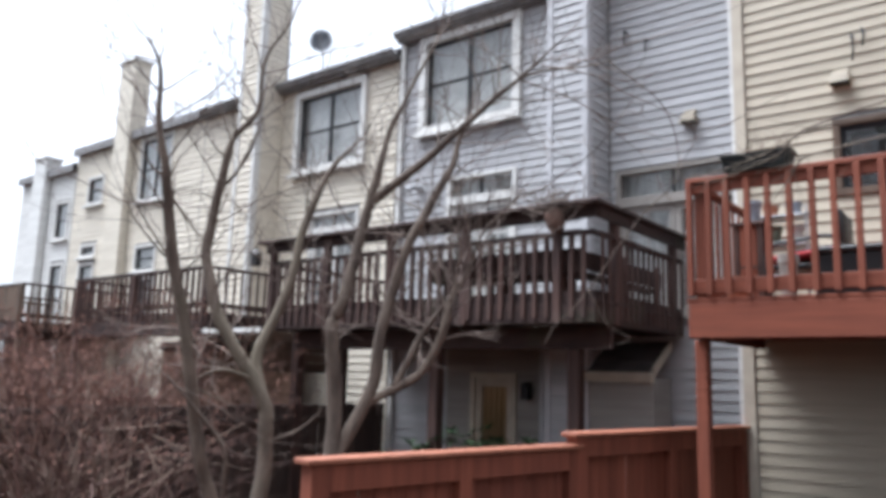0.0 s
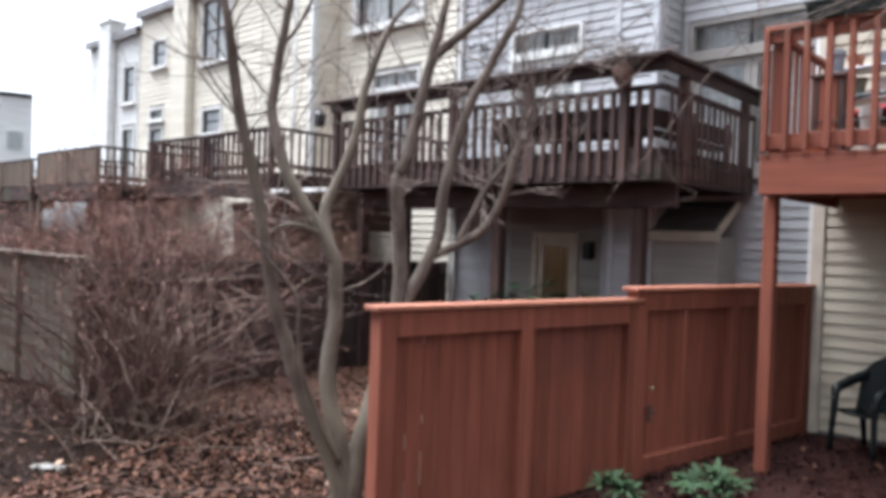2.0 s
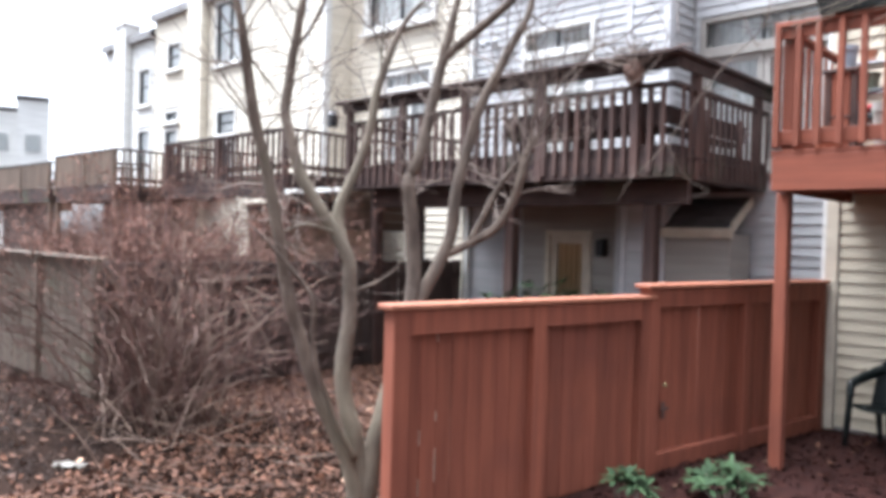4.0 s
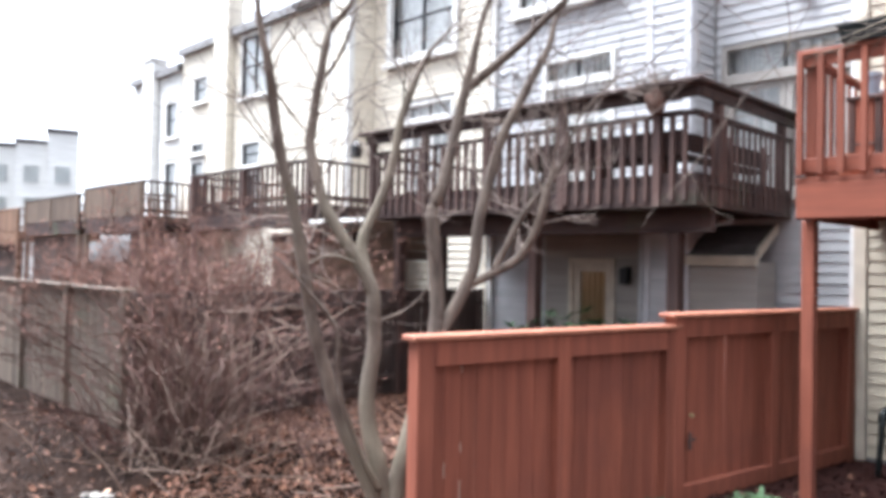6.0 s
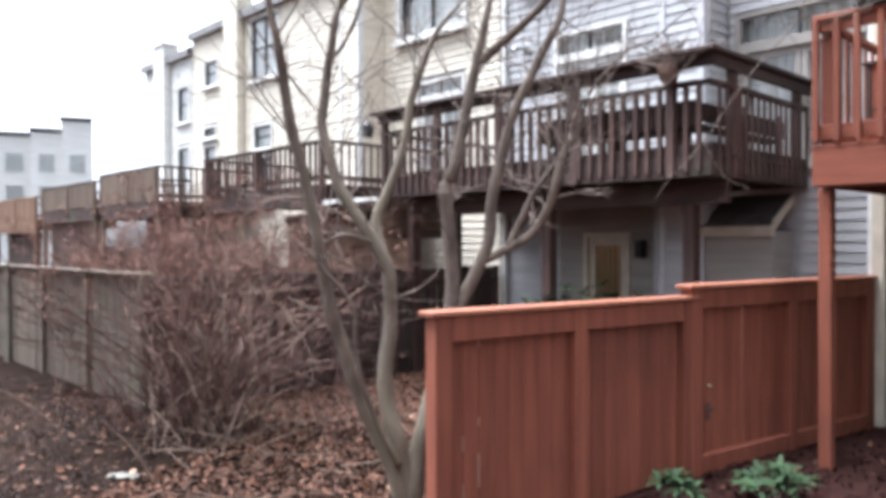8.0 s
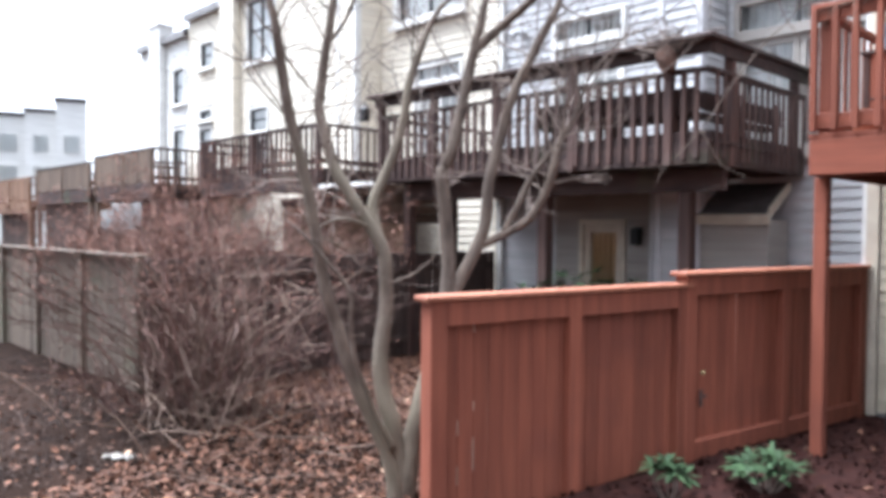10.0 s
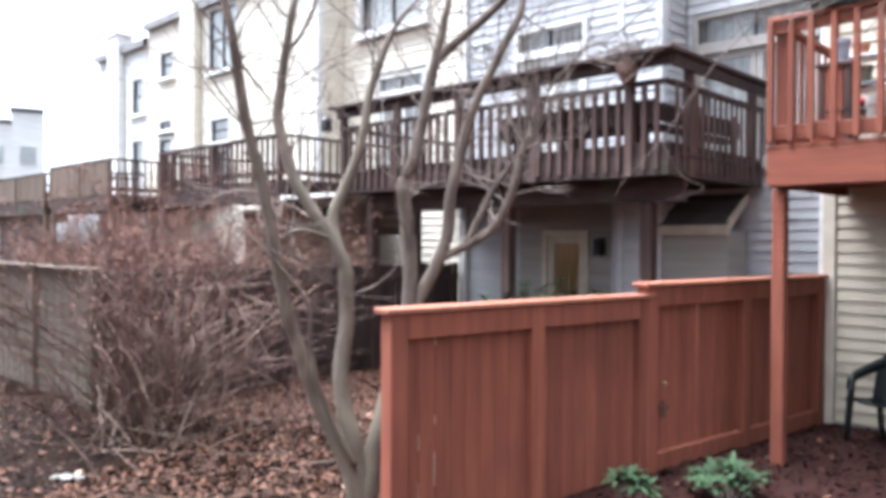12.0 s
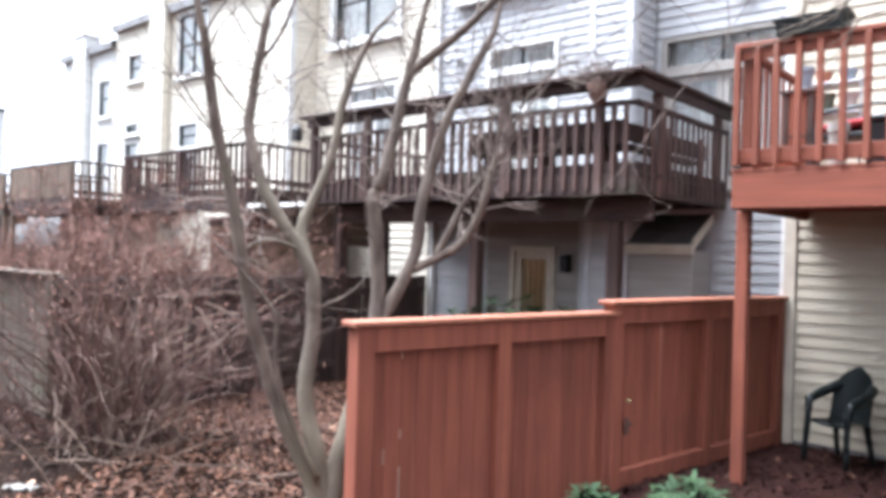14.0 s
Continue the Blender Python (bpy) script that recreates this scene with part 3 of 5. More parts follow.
# beige house, set forward
beige = thing("townhouse", (0.5, BEIGE_Y, 0), "three-storey townhouse clad in beige lap siding", "house", "townhouses in the row")
B_HOLES = [(-1.64, -0.5, 3.93, 4.74)]
b_wall = house_shell(beige, -2.62, 4.6, BEIGE_Y, B_HOLES)
siding(b_wall, -2.50, 4.6, BEIGE_Y, 0.06, EAVE, BEIGE_SIDING, B_HOLES)
part("side_wall", boxes((-2.60, -2.5, BEIGE_Y + 0.15, WALL_Y + 0.05, -0.1, EAVE)), BEIGE_SIDING, beige)
part("corner_board", boxes((-2.63, -2.51, BEIGE_Y - 0.05, BEIGE_Y - 0.002, 0.02, EAVE), bevel=0.005), TAN_TRIM, beige)
part("corner_board", boxes((-2.668, -2.622, BEIGE_Y - 0.05, BEIGE_Y + 0.07, 0.02, EAVE), bevel=0.005), WHITE_TRIM, beige)
window(beige, -1.64, -0.5, 3.93, 4.74, BEIGE_Y, BROWN_DECK, w=0.07, mullions=1, rails=0, sill=False)
vent_hood(beige, -1.53, BEIGE_Y, 5.10)
wall_hook(beige, -1.40, BEIGE_Y, 5.62, 0.3)
wall_hook(beige, -1.30, BEIGE_Y, 5.66, 0.2)

# far houses of the same row
def far_house(x0, x1, mat, wins, chase_x, y=WALL_Y, top=EAVE, label="townhouse clad in pale lap siding farther along the row"):
    h = thing("townhouse", ((x0 + x1) / 2, y, 0), label, "house", "townhouses in the row")
    house_shell(h, x0, x1, y, [w[:4] for w in wins], top)
    siding_joined("siding", h, x0 + 0.02, x1 - 0.02, y, 0.05, top, mat, [w[:4] for w in wins])
    for w in wins:
        window(h, *w[:4], y, WHITE_TRIM, w=0.07, mullions=w[4], backing=SKY_REFLECTION)
    part("fascia", boxes((x0, x1, y - 0.16, y - 0.12, top - 0.06, top + 0.13)), EAVE_TRIM, h)
    for c, up in chase_x:
        part("chimney_chase", boxes((c - 0.34, c + 0.34, y - 0.22, y - 0.03, -0.1, top + up), (c - 0.34, c + 0.34, y - 0.03, y + 0.2, top + 0.2, top + up), bevel=0.01), mat, h)
        part("flue_cap", boxes((c - 0.38, c + 0.38, y - 0.26, y + 0.24, top + up, top + up + 0.06)), WHITE_TRIM, h)
    return h


far_house(-19.6, -14.0, CREAM_SIDING, [(-16.5, -15.2, 5.75, 7.3, 1), (-16.4, -15.5, 4.1, 4.75, 0), (-16.4, -15.5, 2.75, 4.0, 1), (-18.9, -18.1, 5.95, 6.7, 0), (-18.96, -18.2, 4.62, 4.98, 0), (-18.96, -18.2, 2.75, 4.5, 0)], [(-17.15, 1.92)], top=7.40)
far_house(-22.7, -19.6, PALE_SIDING, [(-20.5, -19.75, 5.2, 6.25, 0), (-20.5, -19.75, 2.75, 4.6, 0)], [(-21.3, 0.47)], top=7.03)


# ---- decks ----
def deck(name, label, x0, x1, y0, y1, floor, rail, mat_post, mat_board, post_xs, shelf=None, sides=(True, True), panel=False, side_posts=(), legs=(), fascia=0.24, gap=0.145, bal=0.04, fascia_mat=None, group="decks along the row", base_rail=0.07, beam=0.14, drop=0.12, low=0.085, upper=0.0, first=0.1):
    """A raised timber deck with posts, rails and balusters. floor: top of the boards; rail: top of the hand rail."""
    d = thing(name, ((x0 + x1) / 2, (y0 + y1) / 2, 0), label, "deck", group)
    fm = fascia_mat or mat_board
    rng = random.Random(len(name) + int(x0 * 10))
    # boards along x
    n = int((y1 - y0) / 0.145)
    fl = part("deck_frame", boxes((x0 + 0.04, x1 - 0.04, y0 + 0.04, y0 + 0.08, floor - 0.04 - fascia, floor - 0.04), (x0 + 0.04, x1 - 0.04, y1 - 0.12, y1 - 0.08, floor - 0.24, floor - 0.04), *[(x, x + 0.04, y0 + 0.08, y1 - 0.12, floor - 0.22, floor - 0.04) for x in np.arange(x0 + 0.05, x1 - 0.05, 0.42).tolist()], bevel=0.003), mat_board, d)
    bme = box_mesh("deck_board", x1 - x0 + 0.03, 0.138, 0.038, mat_board)
    for i in range(n):
        piece("deck_board", bme, ((x0 + x1) / 2 + rng.uniform(-0.006, 0.006), y0 + 0.07 + 0.145 * i, floor - 0.038), d)
    part("fascia", boxes((x0, x1, y0 - 0.002, y0 + 0.038, floor - 0.045 - fascia, floor - 0.042), bevel=0.006), fm, d)
    for s, x in ((sides[0], x0), (sides[1], x1 - 0.038)):
        part("fascia", boxes((x, x + 0.038, y0 + 0.04, y1, floor - 0.045 - fascia, floor - 0.042), bevel=0.006), fm, d)
    part("ledger", boxes((x0 + 0.04, x1 - 0.04, y0 + 0.005 + n * 0.145, y1 + 0.03, floor - 0.24, floor - 0.002), bevel=0.003), mat_board, d)
    top = (shelf or rail) - 0.045
    pme = box_mesh("post", 0.09, 0.09, top - (floor - 0.045 - fascia), mat_post, 0.006)
    for x in post_xs:
        piece("post", pme, (x, y0 - 0.02 + 0.03, floor - 0.045 - fascia), d, rz=rng.uniform(-0.02, 0.02))
    for x, y in side_posts:
        piece("post", pme, (x, y, floor - 0.045 - fascia), d, rz=rng.uniform(-0.02, 0.02))
    # front rail, cut between posts
    part("top_rail", boxes((x0, x1, y0 - 0.02, y0 + 0.07, rail - 0.045, rail), bevel=0.006), mat_board, d)
    part("bottom_rail", boxes((x0 + 0.02, x1 - 0.02, y0 + 0.01, y0 + 0.05, floor + base_rail, floor + base_rail + low), bevel=0.005), mat_board, d)
    if upper:
        part("upper_rail", boxes((x0 + 0.02, x1 - 0.02, y0 + 0.008, y0 + 0.046, rail - 0.047 - upper, rail - 0.047), bevel=0.005), mat_board, d)
    if panel:
        pm = box_mesh("panel_board", 0.138, 0.022, rail - floor - 0.06, mat_post, 0.003)
        for x in np.arange(x0 + 0.08, x1 - 0.05, 0.143).tolist():
            piece("panel_board", pm, (x, y0 + 0.0, floor + 0.01), d, rz=rng.uniform(-0.01, 0.01))
    else:
        bl = box_mesh("baluster", bal, bal, rail - 0.045 - floor + drop, mat_post, 0.004)
        for x in np.arange(x0 + first, x1 - 0.04, gap).tolist():
            if all(abs(x - p) > 0.075 for p in post_xs):
                piece("baluster", bl, (x + rng.uniform(-0.006, 0.006), y0 - 0.012, floor - drop), d, rz=rng.uniform(-0.05, 0.05), ry=rng.uniform(-0.006, 0.006))
    for on, x in zip(sides, (x0 + 0.03, x1 - 0.03)):
        if not on:
            continue
        part("top_rail", boxes((x - 0.045, x + 0.045, y0 + 0.072, y1, rail - 0.045, rail), bevel=0.006), mat_board, d)
        part("bottom_rail", boxes((x - 0.02, x + 0.02, y0 + 0.06, y1, floor + base_rail, floor + base_rail + low), bevel=0.005), mat_board, d)
        bl = box_mesh("side_baluster", 0.02, bal, rail - 0.045 - floor + drop, mat_post, 0.004)
        for y in np.arange(y0 + 0.16, y1 - 0.04, gap).tolist():
            if all(abs(y - p[1]) > 0.075 or abs(x - p[0]) > 0.2 for p in side_posts):
                piece("baluster", bl, (x + (0.04 if x > (x0 + x1) / 2 else -0.04), y + rng.uniform(-0.006, 0.006), floor - drop), d, rz=rng.uniform(-0.05, 0.05), rx=rng.uniform(-0.006, 0.006))
    if shelf:
        part("cap_shelf", boxes((x0 - 0.12, x1 + 0.10, y0 - 0.14, y0 + 0.16, shelf - 0.045, shelf), bevel=0.008), mat_board, d, "dark weathered cap board")
        part("cap_apron", boxes((x0 - 0.05, x1 + 0.03, y0 - 0.03, y0 + 0.01, shelf - 0.17, shelf - 0.047), bevel=0.006), mat_board, d)
        if sides[1]:
            part("cap_shelf", boxes((x1 - 0.2, x1 + 0.10, y0 + 0.162, y1, shelf - 0.045, shelf), bevel=0.008), mat_board, d)
            part("cap_apron", boxes((x1 + 0.0, x1 + 0.04, y0 + 0.02, y1, shelf - 0.17, shelf - 0.047), bevel=0.006), mat_board, d)
    if legs:
        part("beam", boxes((x0 + 0.06, x1 - 0.06, legs[0][1] - 0.045, legs[0][1] + 0.045, floor - 0.045 - fascia - beam, floor - 0.047 - fascia), bevel=0.005), mat_board, d)
    for x, y, w in legs:
        piece("leg", box_mesh("leg", w, w, floor - 0.05 - fascia - beam + 0.1, mat_post, 0.008), (x, y, -0.1), d)
    return d


deck("deck", "raised dark weathered timber deck with a cap shelf round its rail", -8.60, -3.55, 6.95, 9.30, 2.80, 3.50, DARK_WOOD, DARK_BOARD,
     [-8.52, -7.42, -6.32, -5.17, -3.98], shelf=3.79, side_posts=((-3.58, 7.45), (-3.58, 9.05)), legs=((-5.93, 7.45, 0.14), (-4.03, 7.45, 0.14), (-8.45, 7.45, 0.14)), fascia=0.2, gap=0.142, bal=0.048, base_rail=0.0, beam=0.24, drop=0.19)
deck("deck", "raised dark timber deck with slim balusters", -14.1, -10.0, 6.95, 9.30, 2.85, 3.56, DARK_WOOD, DARK_BOARD,
     [-14.0, -12.1, -10.1], side_posts=((-10.03, 8.6),), legs=((-14.0, 7.0, 0.1), (-10.1, 7.0, 0.1)), fascia=0.16, gap=0.15, bal=0.04)
deck("deck", "raised brown deck with a boarded privacy front", -19.7, -16.25, 6.95, 9.30, 2.85, 3.62, BROWN_DECK, DARK_BOARD,
     [-19.6, -17.9, -16.35], panel=True, side_posts=((-16.28, 8.6),), legs=((-19.6, 7.0, 0.1), (-16.35, 7.0, 0.1)), fascia=0.16)
deck("deck", "raised brown deck with a boarded privacy front", -24.3, -20.0, 6.95, 9.30, 2.85, 3.52, BROWN_DECK, DARK_BOARD,
     [-24.2, -22.1, -20.1], panel=True, legs=((-24.2, 7.0, 0.1), (-20.1, 7.0, 0.1)), fascia=0.16)
deck("deck", "raised brown deck with an orange-brown frame far along the row", -29.5, -24.9, 6.95, 9.30, 2.65, 3.35, TAN_WOOD, TAN_WOOD,
     [-29.4, -27.0, -25.0], panel=True, legs=((-29.4, 7.0, 0.14), (-25.0, 7.0, 0.14)), fascia=0.2)
deck("deck", "raised red-stained timber deck with baluster railing", -2.44, 3.6, 6.50, 8.55, 2.70, 3.75, RED_WOOD, RED_RAIL,
     [0.2, 2.6], sides=(True, False), side_posts=((-2.345, 6.60), (-2.40, 8.4)), legs=((-2.41, 6.74, 0.105), (1.8, 6.74, 0.105)), fascia=0.29, gap=0.165, bal=0.046, base_rail=0.04, beam=0.004, drop=-0.02, low=0.12, upper=0.09, first=0.026)


# ---- fences ----
def board_fence(label, p, q, top, mat, cap_mat, bays, base=0.0, group="", cap=True, framed=True, width=0.128):
    """A fence from p to q (x, y): posts, top and bottom rails, upright boards set back, and a cap."""
    a, b = Vector((*p, 0)), Vector((*q, 0))
    length, ang = (b - a).length, math.atan2(q[1] - p[1], q[0] - p[0])
    f = thing("wooden_fence", (*p, base), label, "fence", group)
    f.rotation_euler = (0, 0, ang)
    ORIGIN[f] = Vector((0, 0, base))
    h, rng = top - base, random.Random(int(length * 100))
    z0, z1 = base, top

    def add(name, spans, m, bev=0.005):
        return part(name, boxes(*spans, bevel=bev), m, f)

    for i in range(bays + 1):
        x = length * i / bays
        x0, x1 = max(0, x - 0.06), min(length, x + 0.06)
        if i in (0, bays):
            x0, x1 = (0, 0.13) if i == 0 else (length - 0.13, length)
        add("post", [(x0, x1, -0.072, 0.05, z0 - 0.1, z1 - 0.04)], mat, 0.006)
    if framed:
        for i in range(bays):
            r0, r1 = length * i / bays + (0.13 if i == 0 else 0.06), length * (i + 1) / bays - (0.13 if i == bays - 1 else 0.06)
            add("top_rail", [(r0, r1, -0.069, -0.005, z1 - 0.2, z1 - 0.042)], mat)
            add("bottom_rail", [(r0, r1, -0.069, -0.005, z0 + 0.02, z0 + 0.17)], mat)
    else:
        add("top_rail", [(0, length, 0.02, 0.06, z1 - 0.3, z1 - 0.21)], mat)
        add("bottom_rail", [(0, length, 0.02, 0.06, z0 + 0.25, z0 + 0.34)], mat)
    if cap:
        add("cap_board", [(-0.04, length + 0.03, -0.095, 0.075, z1 - 0.038, z1)], cap_mat, 0.008)
    bm_ = box_mesh("fence_board", width, 0.02, h - 0.06, mat, 0.007 if framed else 0.004)
    x = width / 2
    while x < length - width / 2 + 0.02:
        dz = rng.uniform(-0.015, 0.02) if not cap else 0.0
        piece("fence_board", bm_, (x, (0.012 if framed else 0.0) + rng.uniform(-0.004, 0.004), z0 + 0.01 + dz), f, rz=rng.uniform(-0.009, 0.009), ry=rng.uniform(-0.004, 0.004))
        x += width + (0.0012 if framed else 0.007)
    return f


near_fence = board_fence("red-stained privacy fence section with a flat cap", (-3.53, 3.23), (-3.11, 5.70), 1.48, RED_WOOD, RED_CAP, 2, base=-0.3, group="red fence sections")
for gx, gz, long in ((0.140, 1.17, 0.12), (0.139, 0.90, 0.03), (0.140, 0.66, 0.13), (0.139, 0.36, 0.19), (0.259, 0.55, 0.10), (0.388, 1.22, 0.08), (0.388, 0.70, 0.06), (0.387, 0.30, 0.22), (0.259, 0.22, 0.12)):
    part("bare_wood_sliver", boxes((gx - 0.002, gx + 0.002, -0.003, 0.004, gz, gz + long), bevel=0.001), BARE_WOOD, near_fence, "pale sliver of bare wood")
board_fence("taller red-stained fence section against the house", (-3.11, 5.66), (-2.66, 8.52), 1.57, RED_WOOD, RED_CAP, 2, base=0.0, group="red fence sections")
board_fence("dark weathered board fence between two yards", (-8.45, 9.25), (-8.45, 3.5), 1.58, BROWN_FENCE, BROWN_FENCE, 3, group="weathered fences", cap=False, framed=False)
board_fence("grey weathered board fence along the back of the yards", (-14.0, 3.5), (-8.50, 3.5), 1.58, GREY_FENCE, GREY_FENCE, 3, group="weathered fences", cap=True, framed=False)
board_fence("grey weathered board fence along the back of the yards", (-22.0, 3.5), (-14.02, 3.5), 1.58, GREY_FENCE, GREY_FENCE, 4, group="weathered fences", cap=True, framed=False)
board_fence("dark weathered board fence between two yards", (-14.2, 9.25), (-14.2, 3.55), 1.45, BROWN_FENCE, BROWN_FENCE, 3, group="weathered fences", cap=False, framed=False)

# board wall out of view, added to darken the fence and mulch below the deck
board_fence("unseen dark board wall added under the red deck to block light", (0.55, 8.50), (0.55, 6.62), 2.38, BROWN_FENCE, BROWN_FENCE, 1, group="weathered fences", cap=False, framed=False)


# ---- screen between two decks ----
def deck_screen():
    t = thing("privacy_screen", (-8.75, 7.0, 0), "brown boarded screen below the decks", "screen")
    for y in (6.95, 8.62):
        part("post", boxes((-8.80, -8.71, y, y + 0.09, -0.1, 2.5), bevel=0.006), DARK_WOOD, t)
    me = box_mesh("screen_board", 0.02, 1.56, 0.14, BROWN_DECK, 0.004)
    for i in range(4):
        piece("screen_board", me, (-8.745, 7.83, 1.98 + 0.145 * i), t)
    part("pale_plank", boxes((-10.0, -8.66, 6.90, 6.94, 2.52, 2.58), bevel=0.004), WHITE_TRIM, t, "pale painted plank")


deck_screen()


def plywood_screen():
    """Sheets nailed to studs, closing the space under the next deck."""
    t = thing("plywood_screen", (-13.75, 8.6, 0), "weathered tan plywood sheets closing the space under a deck", "screen")
    n = 4
    w = (-9.6 + 13.55) / n
    for i in range(n):
        part("plywood_sheet", boxes((-13.75 + w * i + 0.004, -13.75 + w * (i + 1) - 0.004, 8.62 + 0.004 * (i % 2), 8.64 + 0.004 * (i % 2), 0.02, 2.42), bevel=0.003), PLYWOOD, t)
    for i in range(n + 1):
        part("stud", boxes((-13.75 + w * i - 0.02, -13.75 + w * i + 0.02, 8.65, 8.70, -0.05, 2.5), bevel=0.003), DARK_WOOD, t)
    part("top_plate", boxes((-13.75, -9.6, 8.57, 8.61, 2.32, 2.5), bevel=0.004), DARK_BOARD, t)


plywood_screen()


def deck_skirt(x0, x1, y, top):
    """Upright boards added to stand in for the dark under a far deck."""
    t = thing("deck_skirt", ((x0 + x1) / 2, y, 0), "dark board skirt added to fill the dark under a far deck", "screen", "skirts under the far decks")
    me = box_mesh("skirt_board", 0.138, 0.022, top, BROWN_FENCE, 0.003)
    rng = random.Random(int(-x0))
    for x in np.arange(x0 + 0.07, x1, 0.145).tolist():
        piece("skirt_board", me, (x, y, rng.uniform(-0.05, -0.01)), t)
    part("rail", boxes((x0, x1, y + 0.012, y + 0.05, top - 0.3, top - 0.21), bevel=0.004), BROWN_FENCE, t)


deck_skirt(-24.1, -20.2, 7.15, 2.50)
deck_skirt(-29.3, -25.7, 7.30, 2.36)


# ---- bench along the rail of the dark deck ----
def deck_bench():
    t = thing("bench", (-4.85, 7.4, 2.80), "dark weathered built-in bench along the deck rail", "bench")
    part("seat_plank", boxes((-5.75, -3.95, 7.12, 7.30, 3.06, 3.10), bevel=0.005), DARK_BOARD, t)
    part("seat_plank", boxes((-5.75, -3.95, 7.32, 7.50, 3.06, 3.10), bevel=0.005), DARK_BOARD, t)
    part("back_plank", boxes((-5.75, -3.75, 7.06, 7.10, 3.08, 3.34), bevel=0.005), DARK_BOARD, t)
    part("side_back_plank", boxes((-3.74, -3.70, 7.12, 9.0, 3.11, 3.30), bevel=0.005), DARK_BOARD, t)
    part("side_seat_plank", boxes((-3.93, -3.75, 7.12, 9.0, 3.06, 3.10), bevel=0.005), DARK_BOARD, t)
    me = box_mesh("leg", 0.06, 0.3, 0.26, DARK_WOOD)
    for x in (-5.6, -4.85, -4.05):
        piece("leg", me, (x, 7.3, 2.80), t)
    up = box_mesh("back_post", 0.05, 0.04, 0.55, DARK_WOOD)
    for x in (-5.6, -4.85, -4.05):
        piece("back_post", up, (x, 7.04, 2.80), t)
    for y in (7.9, 8.8):
        piece("back_post", up, (-3.68, y, 2.80), t)


deck_bench()


# ---- store under the dark deck ----
def under_deck_store():
    s = thing("storage_closet", (-4.1, 9.0, 0), "taupe lean-to closet with a tan rim and dark roof", "closet")
    part("side_panel", boxes((-3.76, -3.72, 8.762, 9.30, 0.0, 2.04), bevel=0.004), TAUPE_SIDING, s)
    part("side_panel", boxes((-4.60, -4.56, 8.762, 9.30, 0.0, 2.04), bevel=0.004), TAUPE_SIDING, s)
    part("front_panel", boxes((-4.556, -3.764, 8.77, 8.80, 0.0, 1.99)), TAUPE_SIDING, s)
    lap = lap_mesh(0.88, 0.1, TAUPE_SIDING)
    for k in range(19):
        piece("siding_board", lap, (-4.60, 8.765, 0.06 + 0.1 * k), s)
    part("rim", boxes((-4.62, -3.70, 8.68, 8.76, 1.98, 2.10), bevel=0.006), TAN_TRIM, s, "tan painted rim")

    def sloped(x0, x1, y0, y1, z0, z1):
        bm = boxes((x0, x1, y0, y1, z0, z1))
        for v in bm.verts:
            v.co.z += (v.co.y - 8.68) * 0.62
        return bm

    part("rake_trim", sloped(-3.735, -3.70, 8.762, 9.31, 2.0, 2.115), TAN_TRIM, s)
    part("gable_panel", sloped(-3.757, -3.737, 8.80, 9.30, 1.95, 2.04), TAUPE_SIDING, s)
    for k in range(5):
        part("shingle_course", sloped(-4.63, -3.737, 8.70 + 0.12 * k, 8.83 + 0.12 * k, 2.085 - 0.004 * (k % 2), 2.10 - 0.004 * (k % 2)), ROOFING, s)


under_deck_store()


# ---- tree with several stems ----
BASE, RT, FW = Vector((-4.63, 3.93, 0)), Vector((0.697, 0.717, 0)), Vector((-0.717, 0.697, 0))


def at_tree(p):
    return BASE + RT * p[0] + FW * p[1] + Vector((0, 0, p[2]))


